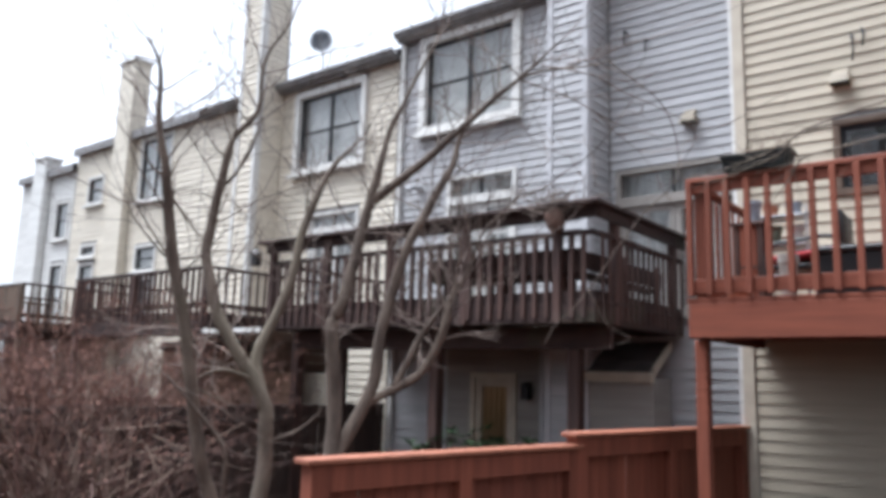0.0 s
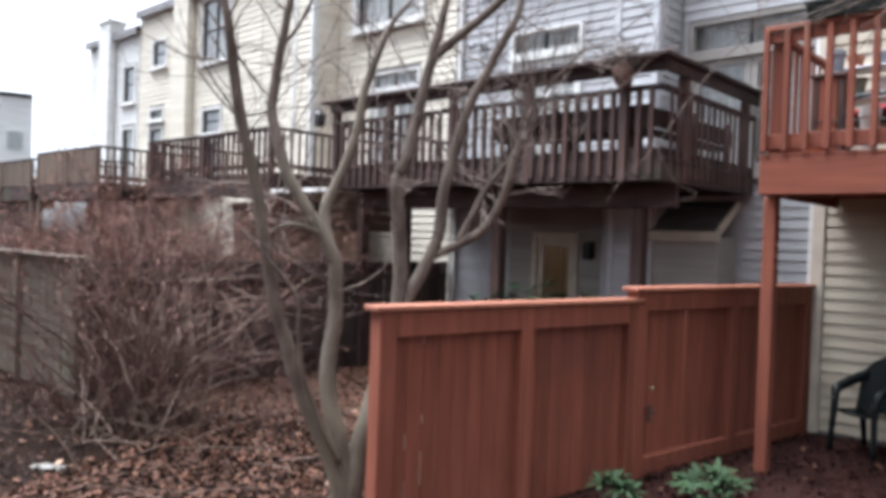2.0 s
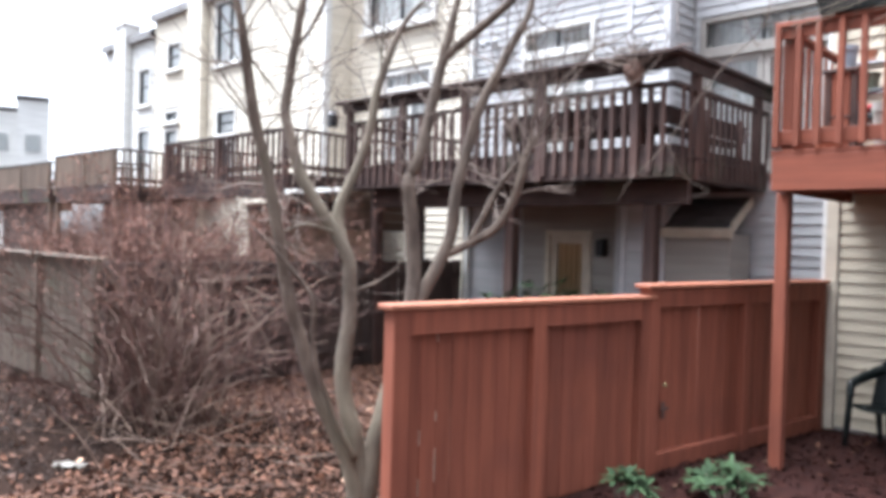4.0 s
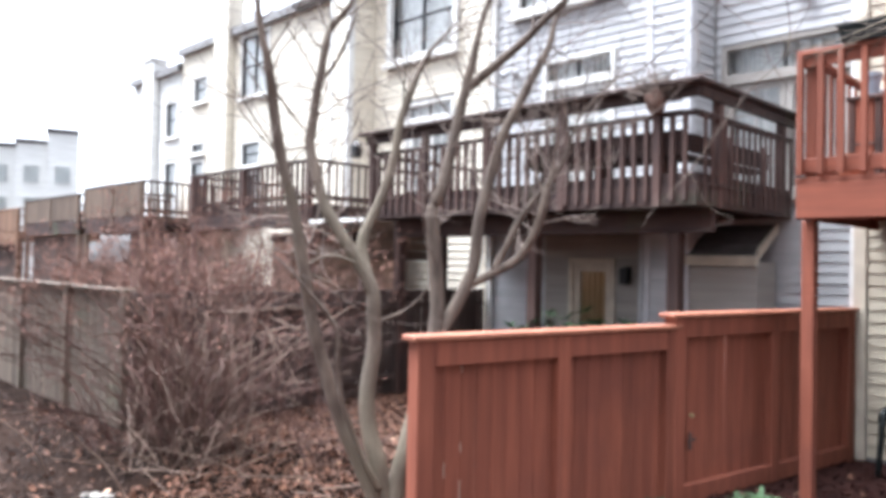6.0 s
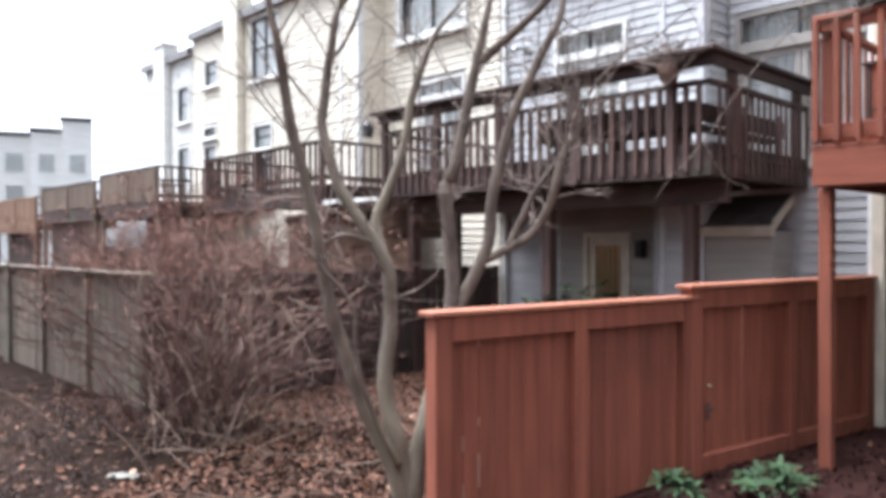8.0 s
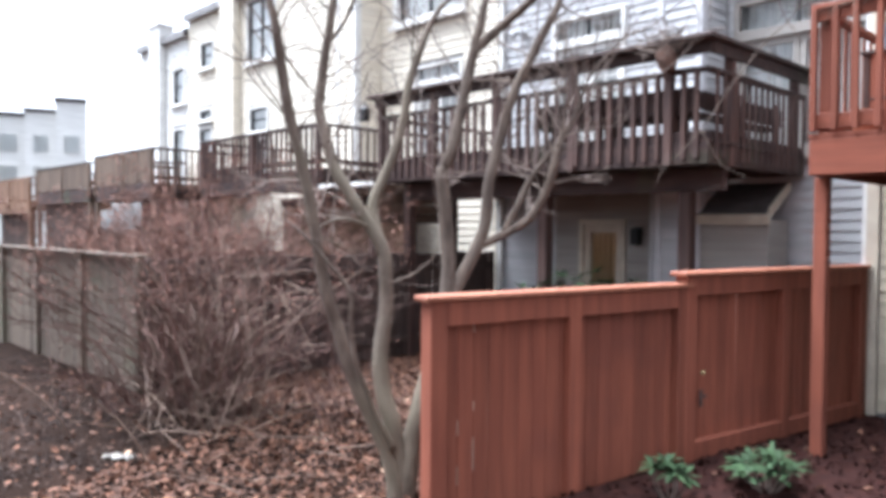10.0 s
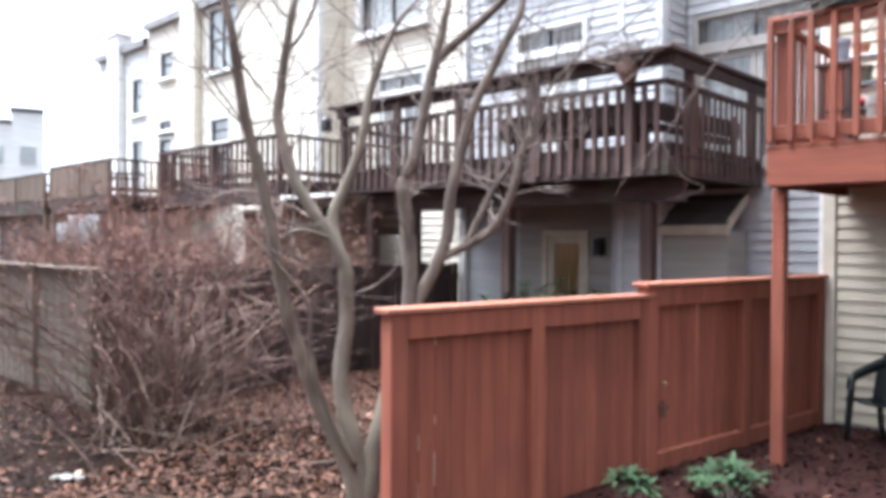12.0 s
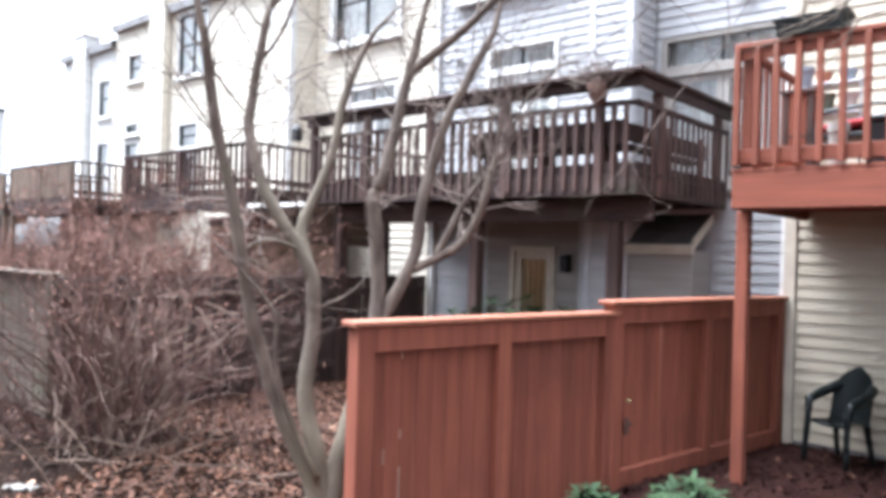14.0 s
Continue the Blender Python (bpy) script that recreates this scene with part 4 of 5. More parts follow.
BRANCHES = [
    (0.086, 0.020, [(0.03, 0.01, -0.5), (0, 0, -0.15), (-0.08, -0.02, 0.15), (-0.23, -0.04, 0.48), (-0.36, -0.08, 0.81), (-0.46, -0.12, 1.13), (-0.54, -0.17, 1.44), (-0.61, -0.26, 1.89), (-0.69, -0.31, 2.34), (-0.8, -0.36, 2.82), (-0.84, -0.43, 3.15), (-0.86, -0.5, 3.36), (-0.94, -0.5, 3.75), (-0.96, -0.5, 4.11), (-1.06, -0.5, 4.35)]),
    (0.102, 0.020, [(0.05, 0.03, -0.5), (0.03, 0.04, -0.1), (-0.03, 0.06, 0.3), (-0.1, 0.1, 0.54), (-0.14, 0.15, 0.84), (-0.1, 0.2, 1.2), (-0.1, 0.2, 1.42), (-0.12, 0.2, 1.7), (-0.23, 0.2, 1.92), (-0.41, 0.2, 2.19), (-0.54, 0.22, 2.43), (-0.63, 0.25, 2.72), (-0.67, 0.3, 3.01), (-0.61, 0.3, 3.43), (-0.54, 0.3, 3.84), (-0.35, 0.3, 4.14), (-0.32, 0.3, 4.59), (-0.17, 0.3, 4.84)]),
    (0.070, 0.018, [(-0.13, 0.2, 1.69), (-0.22, 0.3, 2.05), (-0.15, 0.35, 2.31), (-0.02, 0.4, 2.63), (0.05, 0.45, 3.04), (0.15, 0.5, 3.42), (0.31, 0.55, 3.78), (0.55, 0.6, 4.06)]),
    (0.036, 0.014, [(-0.02, -0.05, 0.15), (-0.1, -0.09, 0.34), (-0.2, -0.13, 0.55), (-0.29, -0.17, 0.83), (-0.33, -0.2, 1.06), (-0.34, -0.25, 1.36), (-0.4, -0.28, 1.52), (-0.58, -0.34, 1.74), (-0.74, -0.39, 1.91), (-0.84, -0.43, 2.0)]),
    (0.105, 0.025, [(0.06, 0.02, -0.5), (0.08, 0.05, -0.1), (0.19, 0.15, 0.45), (0.33, 0.3, 0.93), (0.41, 0.45, 1.37), (0.4, 0.5, 1.83), (0.36, 0.5, 2.32), (0.43, 0.5, 2.58), (0.52, 0.55, 2.96), (0.61, 0.58, 3.41), (0.7, 0.6, 3.8), (0.82, 0.65, 4.26), (1.2, 0.7, 5.1)]),
    (0.082, 0.020, [(0.37, 0.4, 1.11), (0.52, 0.5, 1.46), (0.72, 0.55, 1.9), (0.76, 0.55, 2.29), (0.84, 0.58, 2.64), (0.97, 0.6, 3.08), (1.16, 0.65, 3.48), (1.34, 0.68, 3.84), (1.44, 0.7, 4.18), (1.53, 0.7, 4.43)]),
    (0.050, 0.026, [(0.71, 0.55, 1.76), (0.87, 0.52, 1.85), (1.11, 0.5, 2.0), (1.24, 0.45, 2.22), (1.3, 0.4, 2.42), (1.33, 0.38, 2.61), (1.38, 0.35, 2.75)]),
    (0.042, 0.012, [(0.9, 0.52, 1.88), (1.03, 0.52, 2.16), (1.13, 0.5, 2.36), (1.27, 0.48, 2.55), (1.41, 0.45, 2.73), (1.49, 0.42, 2.91), (1.6, 0.36, 3.21), (1.74, 0.3, 3.38), (1.86, 0.2, 3.52)]),
    (0.055, 0.012, [(0.62, 0.6, 3.45), (0.95, 0.5, 3.72), (1.16, 0.4, 3.91), (1.41, 0.3, 4.14), (1.65, 0.2, 4.36), (1.84, 0.1, 4.52), (2.25, 0.0, 4.93)]),
    (0.020, 0.005, [(1.84, 0.1, 4.52), (2.07, 0.0, 4.57), (2.36, -0.2, 4.55), (2.76, -0.3, 4.65)]),
    (0.018, 0.008, [(-0.03, 0.2, 1.46), (0.14, 0.1, 1.54), (0.28, 0.0, 1.66), (0.34, -0.05, 1.75)]),
    (0.022, 0.006, [(-0.18, 0.2, 1.9), (-0.45, 0.05, 1.98), (-0.62, 0.0, 1.86), (-0.3, 0.0, 1.7)]),
    (0.008, 0.003, [(2.5, -0.25, 4.58), (2.95, -0.3, 4.2), (3.05, -0.3, 3.65), (2.67, -0.3, 3.19), (2.31, -0.3, 2.67), (2.05, -0.3, 2.41), (1.77, -0.3, 2.37)]),
    (0.004, 0.002, [(2.08, -0.3, 2.43), (2.0, -0.32, 2.33), (1.95, -0.3, 2.22)]),
    (0.0045, 0.002, [(2.31, -0.3, 2.67), (2.45, -0.35, 2.4), (2.6, -0.4, 2.3), (2.3, -0.4, 2.2)]),
    (0.013, 0.006, [(-0.82, -0.4, 3.17), (-0.74, -0.2, 3.06), (-0.66, 0.2, 2.96)]),
    (0.012, 0.004, [(-0.77, -0.37, 2.7), (-0.92, -0.4, 2.85), (-1.06, -0.42, 3.02), (-1.13, -0.45, 3.19)]),
    (0.010, 0.004, [(-0.63, 0.3, 3.35), (-0.75, 0.25, 3.38), (-0.92, 0.2, 3.33)]),
    (0.014, 0.005, [(-0.59, 0.3, 3.43), (-0.47, 0.32, 3.62), (-0.37, 0.35, 3.87), (-0.33, 0.35, 4.08)]),
    (0.014, 0.004, [(-0.59, 0.3, 3.44), (-0.41, 0.3, 3.71), (-0.32, 0.3, 3.98), (-0.31, 0.3, 4.16)]),
    (0.012, 0.004, [(-0.79, -0.36, 2.72), (-0.95, -0.4, 2.95), (-1.06, -0.42, 3.12), (-1.13, -0.45, 3.21)]),
    (0.012, 0.004, [(0.09, 0.48, 3.31), (0.1, 0.45, 3.55), (0.11, 0.45, 3.74), (0.12, 0.45, 3.93)]),
    (0.010, 0.004, [(-0.42, 0.3, 4.03), (-0.52, 0.3, 4.14), (-0.57, 0.3, 4.39), (-0.62, 0.3, 4.53)]),
]


def build_tree():
    t = thing("tree", BASE, "bare grey tree with several smooth crooked stems", "tree")
    rng = random.Random(11)
    twigs = bmesh.new()
    tips, ends = [], []
    for k, (r0, r1, ctrl) in enumerate(BRANCHES):
        pts = curve_points([at_tree(p) for p in ctrl], 6)
        n = len(pts)
        pts = [p + Vector((noise.noise((p.z * 4, k, 1)), noise.noise((p.z * 4, k, 5)), 0)) * 0.014 for p in pts]
        r1 = r1 * (1.75 if r0 > 0.045 else 1.0)
        rad = []
        for i in range(n):
            s = i / (n - 1)
            tip = 1.0 - 0.72 * max(0.0, (s - 0.72) / 0.28) ** 1.3
            rad.append(0.79 * (r0 + (r1 - r0) * s ** 0.9) * tip * (1 + 0.07 * noise.noise((i * 0.6, k * 3.1, 0))))
        if k in (0, 1, 4):
            for i in range(11):
                rad[i] *= 1.42 - 0.04 * i
        bm = bmesh.new()
        tube(bm, pts, rad, 10 if r0 > 0.04 else 6)
        part("stem" if r0 > 0.08 else "branch", bm, BARK, t, smooth=True)
        for i in range(int(n * 0.35), n, 2):
            if r0 > 0.011 and pts[i].z > 1.9:
                tips.append((pts[i], (pts[min(i + 1, n - 1)] - pts[i - 1]).normalized(), rad[i]))
        if r0 > 0.045 and k:
            ends.append((pts[-1], (pts[-1] - pts[-3]).normalized(), rad[-1]))

    def twig(p, d, length, r, depth):
        pts, q = [p], p.copy()
        for i in range(6):
            d = (d + Vector((rng.gauss(0, 0.17), rng.gauss(0, 0.17), rng.gauss(0.04, 0.15)))).normalized()
            q = q + d * length / 6
            pts.append(q.copy())
            if depth and i > 0 and rng.random() < 0.5:
                twig(q.copy(), (d + Vector((rng.gauss(0, 0.7), rng.gauss(0, 0.7), rng.gauss(0.1, 0.5)))).normalized(), length * rng.uniform(0.35, 0.6), r * 0.55, depth - 1)
        tube(twigs, pts, [r * (1 - 0.8 * i / 6) for i in range(7)], 4, cap=False)

    for p, d, r in ends:
        for lean in (0.0, 0.35, 0.5):
            twig(p.copy(), (d + Vector((rng.gauss(0, lean), rng.gauss(0, lean), rng.gauss(0.1, lean * 0.5)))).normalized(), rng.uniform(0.6, 1.1), r * (0.95 if lean == 0 else 0.6), 2)
    for p, d, r in tips + tips[::2]:
        if rng.random() < 0.75:
            side = (d * 0.5 + Vector((rng.gauss(0, 0.6), rng.gauss(0, 0.6), rng.gauss(0.15, 0.35)))).normalized()
            twig(p.copy(), side, rng.uniform(0.35, 1.15), min(0.008, r * 0.5), 2)
    # long drooping twigs that reach over towards the decks
    for a, b in (((1.65, 0.2, 4.36), (2.6, -0.4, 3.75)), ((1.84, 0.1, 4.5), (3.0, -0.6, 3.95)), ((2.0, 0.0, 4.6), (3.2, -0.9, 4.1)), ((1.9, 0.2, 3.5), (2.9, -0.4, 3.7)), ((1.6, 0.3, 3.0), (2.6, -0.2, 3.45)), ((2.2, -0.1, 4.6), (3.4, -1.1, 4.3))):
        p, q = at_tree(a), at_tree(b)
        twig(p, ((q - p).normalized() + Vector((0, 0, 0.1))).normalized(), (q - p).length, 0.009, 2)
    tagged(part("twig_mass", twigs, TWIG, t, "fine bare twigs"), kind="stuff")


build_tree()


def overhanging_tree():
    """A second bare tree beside the red deck, whose long twigs droop over its rail."""
    t = thing("tree", (0.6, 5.3, 0), "slender bare tree beside the red deck with drooping twigs", "tree")
    rng = random.Random(17)
    bm = bmesh.new()
    tube(bm, curve_points([(0.6, 5.3, -0.1), (0.58, 5.32, 1.2), (0.50, 5.35, 2.6), (0.42, 5.4, 3.8), (0.35, 5.4, 5.0), (0.4, 5.45, 6.2)], 5), [0.06 - 0.0018 * i for i in range(26)], 8)
    part("stem", bm, BARK, t, smooth=True)
    fine = bmesh.new()
    for z0, ctrl in ((3.55, [(-1.14, 5.5, 3.74), (-1.36, 5.6, 3.68), (-1.64, 5.7, 3.62), (-1.94, 5.8, 3.59), (-2.2, 5.85, 3.58), (-2.47, 5.9, 3.55)]), (3.4, [(-1.19, 5.5, 3.71), (-1.42, 5.55, 3.58), (-1.63, 5.6, 3.53), (-1.84, 5.65, 3.49), (-2.02, 5.7, 3.49)]), (3.3, [(-1.18, 5.8, 3.63), (-1.34, 5.8, 3.58), (-1.45, 5.85, 3.45), (-1.57, 5.9, 3.32)])):
        bm = bmesh.new()
        pts = curve_points([(0.38, 5.4, z0), (-0.35, 5.44, z0 + 0.27), *ctrl], 5)
        n = len(pts)
        tube(bm, pts, [0.010 - 0.0075 * i / (n - 1) for i in range(n)], 5)
        part("branch", bm, BARK, t, smooth=True)
        for i in range(n // 3, n - 1):
            if rng.random() < 0.75:
                d = ((pts[i + 1] - pts[i]).normalized() + Vector((rng.gauss(0, 0.45), rng.gauss(0, 0.35), rng.gauss(0.05, 0.4)))).normalized()
                q, tw = pts[i].copy(), [pts[i].copy()]
                for _ in range(5):
                    d = (d + Vector((rng.gauss(0, 0.15), rng.gauss(0, 0.15), rng.gauss(-0.02, 0.12)))).normalized()
                    q = q + d * rng.uniform(0.03, 0.1)
                    tw.append(q.copy())
                tube(fine, tw, [0.0027 - 0.0004 * k for k in range(6)], 4, cap=False)
    tagged(part("twig_mass", fine, BARK, t, "fine bare twigs"), kind="stuff")


overhanging_tree()


# ---- thicket, canes and litter ----
def tubes_mesh(strands, sides=3):
    """Vertices and faces of many thin tapered strands."""
    vs, fs = [], []
    ring = [(math.cos(2 * math.pi * k / sides), math.sin(2 * math.pi * k / sides)) for k in range(sides)]
    for pts, r0, r1 in strands:
        base, n = len(vs), len(pts)
        for i, p in enumerate(pts):
            d = (pts[min(i + 1, n - 1)] - pts[max(i - 1, 0)]).normalized()
            u = d.cross(Vector((0.3, 0.5, 0.81))).normalized()
            w = d.cross(u)
            r = r0 + (r1 - r0) * i / (n - 1)
            vs.extend([tuple(p + u * (c * r) + w * (s * r)) for c, s in ring])
        for i in range(n - 1):
            for k in range(sides):
                a, b = base + i * sides + k, base + i * sides + (k + 1) % sides
                fs.append((a, b, b + sides, a + sides))
    return vs, fs


def cane(rng, root, height, lean, n=8, wander=0.12):
    d = Vector((lean[0], lean[1], 1)).normalized()
    p, pts = Vector(root), [Vector(root)]
    for i in range(n):
        d = (d + Vector((rng.gauss(lean[0] * 0.16, wander), rng.gauss(lean[1] * 0.16, wander), -0.05 * i / n + rng.gauss(0, 0.05)))).normalized()
        p = p + d * height / n
        pts.append(p.copy())
    return pts


def flat_bits(rng, places, size, spread=0.35):
    """Small bent leaf blades, each two folded quads."""
    vs, fs = [], []
    for p in places:
        s = size * rng.uniform(0.6, 1.35)
        m = Euler((rng.gauss(0, spread), rng.gauss(0, spread), rng.uniform(0, 6.28))).to_matrix()
        w, bend = rng.uniform(0.4, 0.62), rng.uniform(-0.35, 0.45)
        o = len(vs)
        for x, y, z in ((-1, 0, 0.3 * bend), (-0.25, -w, bend * 0.5), (0.45, -w * 0.8, bend * 0.4), (1, 0, 0.4 * bend), (0.45, w * 0.8, bend * 0.55), (-0.25, w, bend * 0.45), (0.05, 0, -0.12)):
            vs.append(tuple(Vector(p) + m @ (Vector((x, y, z)) * s)))
        fs.extend([(o, o + 1, o + 6), (o + 1, o + 2, o + 6), (o + 2, o + 3, o + 6), (o + 3, o + 4, o + 6), (o + 4, o + 5, o + 6), (o + 5, o, o + 6)])
    return vs, fs


def thicket(name, centre, half_u, half_d, count, tall, seed, label, heads=1.0, sprays=(3, 6), size=0.014, tan=0.13, core=0):
    rng = random.Random(seed)
    c = Vector(centre)
    t = thing(name, centre, label, "shrub", "thickets")
    thin, bits, pale = [], [], []
    clumps = [(rng.uniform(-0.9, 0.9), rng.uniform(-0.7, 0.7)) for _ in range(7)]
    for i in range(count):
        ku, kd = clumps[i % len(clumps)]
        u, d = ku + rng.gauss(0, 0.2), kd + rng.gauss(0, 0.2)
        root = c + RT * (u * half_u) + FW * (d * half_d)
        root.z = ground_height(root.x, root.y) - 0.02
        out = RT * (u * 0.12 + rng.gauss(0, 0.25)) + FW * (d * 0.1 + rng.gauss(0, 0.25))
        h = tall * rng.choice((rng.uniform(0.3, 0.7), rng.uniform(0.7, 1.08), rng.uniform(0.8, 1.08))) * (1.08 - 0.2 * abs(u))
        pts = cane(rng, root, h, out, 8, 0.25)
        r = rng.uniform(0.003, 0.007) if rng.random() < 0.8 else rng.uniform(0.008, 0.014)
        (pale if rng.random() < tan else thin).append((pts, r, r * 0.3))
        for k in range(rng.randint(*sprays)):
            j = rng.randint(3, 7)
            q = pts[j].copy()
            sp = [q.copy()]
            dd = (pts[j] - pts[j - 1]).normalized() + Vector((rng.gauss(0, 0.6), rng.gauss(0, 0.6), rng.gauss(0.1, 0.3)))
            dd.normalize()
            for _ in range(4):
                dd = (dd + Vector((rng.gauss(0, 0.22), rng.gauss(0, 0.22), rng.gauss(0, 0.2)))).normalized()
                q = q + dd * rng.uniform(0.05, 0.13)
                sp.append(q.copy())
                if q.z > tall * 0.5 and rng.random() < 0.65 * heads:
                    bits.append(q + Vector((rng.gauss(0, 0.03), rng.gauss(0, 0.03), rng.gauss(0, 0.03))))
            thin.append((sp, r * 0.45, r * 0.18))
        if pts[-1].z > tall * 0.5:
            for _ in range(int(6 * heads)):
                bits.append(pts[-1] + Vector((rng.gauss(0, 0.07), rng.gauss(0, 0.07), rng.gauss(0, 0.07))))
    for i in range(core):
        root = c + RT * rng.gauss(0.0, 0.17) + FW * rng.gauss(0, 0.15)
        root.z = ground_height(root.x, root.y) - 0.02
        pts = cane(rng, root, tall * rng.uniform(0.45, 1.0), RT * rng.gauss(0, 0.26) + FW * rng.gauss(0, 0.2), 9, 0.17)
        r = rng.uniform(0.007, 0.013)
        (pale if rng.random() < 0.55 else thin).append((pts, r, r * 0.4))
    for i in range(core):
        # side branches that reach out level, with short upright twigs
        p = c + RT * rng.uniform(-0.5, 0.75) + FW * rng.gauss(0, 0.3) + Vector((0, 0, rng.uniform(0.35, 1.5)))
        d = (RT * rng.choice((1, 1, -1)) * rng.uniform(0.5, 1) + FW * rng.gauss(0, 0.4) + Vector((0, 0, rng.gauss(0.05, 0.3)))).normalized()
        pts = [p.copy()]
        for k in range(7):
            d = (d + Vector((rng.gauss(0, 0.12), rng.gauss(0, 0.12), rng.gauss(-0.02, 0.12)))).normalized()
            p = p + d * rng.uniform(0.08, 0.17)
            pts.append(p.copy())
            if rng.random() < 0.75:
                q = p + (d * 0.5 + Vector((rng.gauss(0, 0.5), rng.gauss(0, 0.5), rng.gauss(0.3, 0.6)))).normalized() * rng.uniform(0.07, 0.22)
                (pale if rng.random() < 0.4 else thin).append(([p.copy(), (p + q) / 2 + Vector((0, 0, 0.012)), q], 0.0032, 0.0014))
        (pale if rng.random() < 0.5 else thin).append((pts, rng.uniform(0.004, 0.008), 0.002))
    for nm, strands, mat in (("stem_mass", thin, STEM), ("cane_mass", pale, STRAW)):
        vs, fs = tubes_mesh(strands)
        me = bpy.data.meshes.new(nm)
        me.from_pydata([tuple(Vector(v) - c) for v in vs], [], fs)
        me.materials.append(mat)
        ob = new(nm, me)
        ob.parent = t
        tagged(ob, kind="stuff")
    vs, fs = flat_bits(rng, [b - c for b in bits], size, 0.9)
    me = bpy.data.meshes.new("seed_head_mass")
    me.from_pydata(vs, [], fs)
    me.materials.append(SEED_HEAD)
    ob = new("seed_head_mass", me)
    ob.parent = t
    tagged(ob, "red-brown dry seed heads", kind="stuff")


thicket("shrub", (-7.15, 3.6, 0), 0.60, 0.55, 190, 2.35, 21, "tangled leafless red-brown thicket with dry seed heads", 2.4, size=0.012, tan=0.3, core=55)
thicket("shrub", (-6.5, 4.35, 0), 0.6, 0.4, 38, 1.1, 26, "low sparse tangle of dry twigs", 0.3)
thicket("shrub", (-8.1, 2.75, 0), 0.4, 0.3, 16, 1.15, 22, "thin dry brush at the edge of the yard", 0.4)
BRUSH = dict(heads=6.6, sprays=(8, 12), size=0.0135)
thicket("shrub", (-10.1, 5.4, 0), 1.5, 0.9, 430, 3.0, 23, "leafless brown brush behind the fence", **BRUSH)
thicket("shrub", (-11.7, 5.7, 0), 0.8, 0.8, 230, 2.45, 25, "leafless brown brush behind the fence", **BRUSH)
thicket("shrub", (-9.9, 4.7, 0), 0.8, 0.4, 240, 2.4, 27, "leafless brown brush close behind the fence", **BRUSH)


def fallen_canes():
    rng, strands = random.Random(31), []
    for i in range(30):
        root = Vector((-6.95, 3.15, 0)) + RT * rng.gauss(0.1, 0.45) + FW * rng.gauss(-0.1, 0.25)
        root.z = ground_height(root.x, root.y)
        strands.append((cane(rng, root, rng.uniform(0.5, 1.5), (rng.gauss(0, 0.75), rng.gauss(0, 0.75)), 7, 0.16), rng.uniform(0.006, 0.012), 0.003))
    for i in range(22):
        x, y = rng.uniform(-7.4, -5.2), rng.uniform(2.6, 4.8)
        z = ground_height(x, y) + 0.03
        a = rng.uniform(0, 6.28)
        d = Vector((math.cos(a), math.sin(a), rng.uniform(0.0, 0.5))).normalized()
        p, pts = Vector((x, y, z)), []
        for _ in range(6):
            pts.append(p.copy())
            d = (d + Vector((rng.gauss(0, 0.12), rng.gauss(0, 0.12), rng.gauss(-0.03, 0.05)))).normalized()
            p = p + d * rng.uniform(0.08, 0.22)
        strands.append((pts, rng.uniform(0.004, 0.009), 0.002))
    vs, fs = tubes_mesh(strands, 4)
    stuff_mesh("fallen_canes", vs, fs, STRAW, "pale dead canes lying on the leaf litter", "twigs")


fallen_canes()


def leaf_litter():
    rng, places = random.Random(41), []
    while len(places) < 46000:
        x, y = rng.uniform(-11.0, 4.0), rng.uniform(-5.0, 8.5)
        if x > -3.45 + (y - 3.23) * 0.17 - 0.1 and y > 3.1:
            continue
        far = max(abs(x + 5.6) / 3.0, abs(y - 3.9) / 3.0)
        if rng.random() > (1.0 if far < 1 else max(0.07, 1.9 - 0.9 * far)):
            continue
        if rng.random() < 0.93 and x < -6.0 - 0.55 * (y - 2.0) and y < 3.6:
            continue
        places.append(Vector((x, y, ground_height(x, y) + rng.uniform(0.004, 0.035))))
    vs, fs = flat_bits(rng, places, 0.031, 0.45)
    stuff_mesh("leaf_litter", vs, fs, DRY_LEAF, "curled brown oak leaves covering the ground", "leaves")
    crumbs, rng3 = [], random.Random(44)
    while len(crumbs) < 9000:
        x, y = rng3.uniform(-12.0, -4.2), rng3.uniform(0.6, 3.4)
        if noise.noise((x * 1.3, y * 1.3, 6.0)) > rng3.uniform(-0.6, 0.25):
            crumbs.append(Vector((x, y, ground_height(x, y) + rng3.uniform(0.002, 0.014))))
    vs, fs = flat_bits(rng3, crumbs, 0.015, 0.5)
    stuff_mesh("leaf_crumbs", vs, fs, LEAF_CRUMB, "dark crumbs of rotted leaves on bare soil", "leaves")
    rng2 = random.Random(43)
    pale = [Vector((x, y, ground_height(x, y) + 0.03)) for x, y in ((rng2.uniform(-6.6, -3.6), rng2.uniform(2.4, 6)) for _ in range(60)) if x < -3.7]
    vs, fs = flat_bits(rng2, pale, 0.045, 0.4)
    stuff_mesh("pale_leaf_litter", vs, fs, material("pale_dry_leaf", (0.33, 0.21, 0.14), (0.22, 0.13, 0.085), 0.75, bump=0.2, vary=0.3), "pale dry leaves scattered on the ground", "leaves")


leaf_litter()


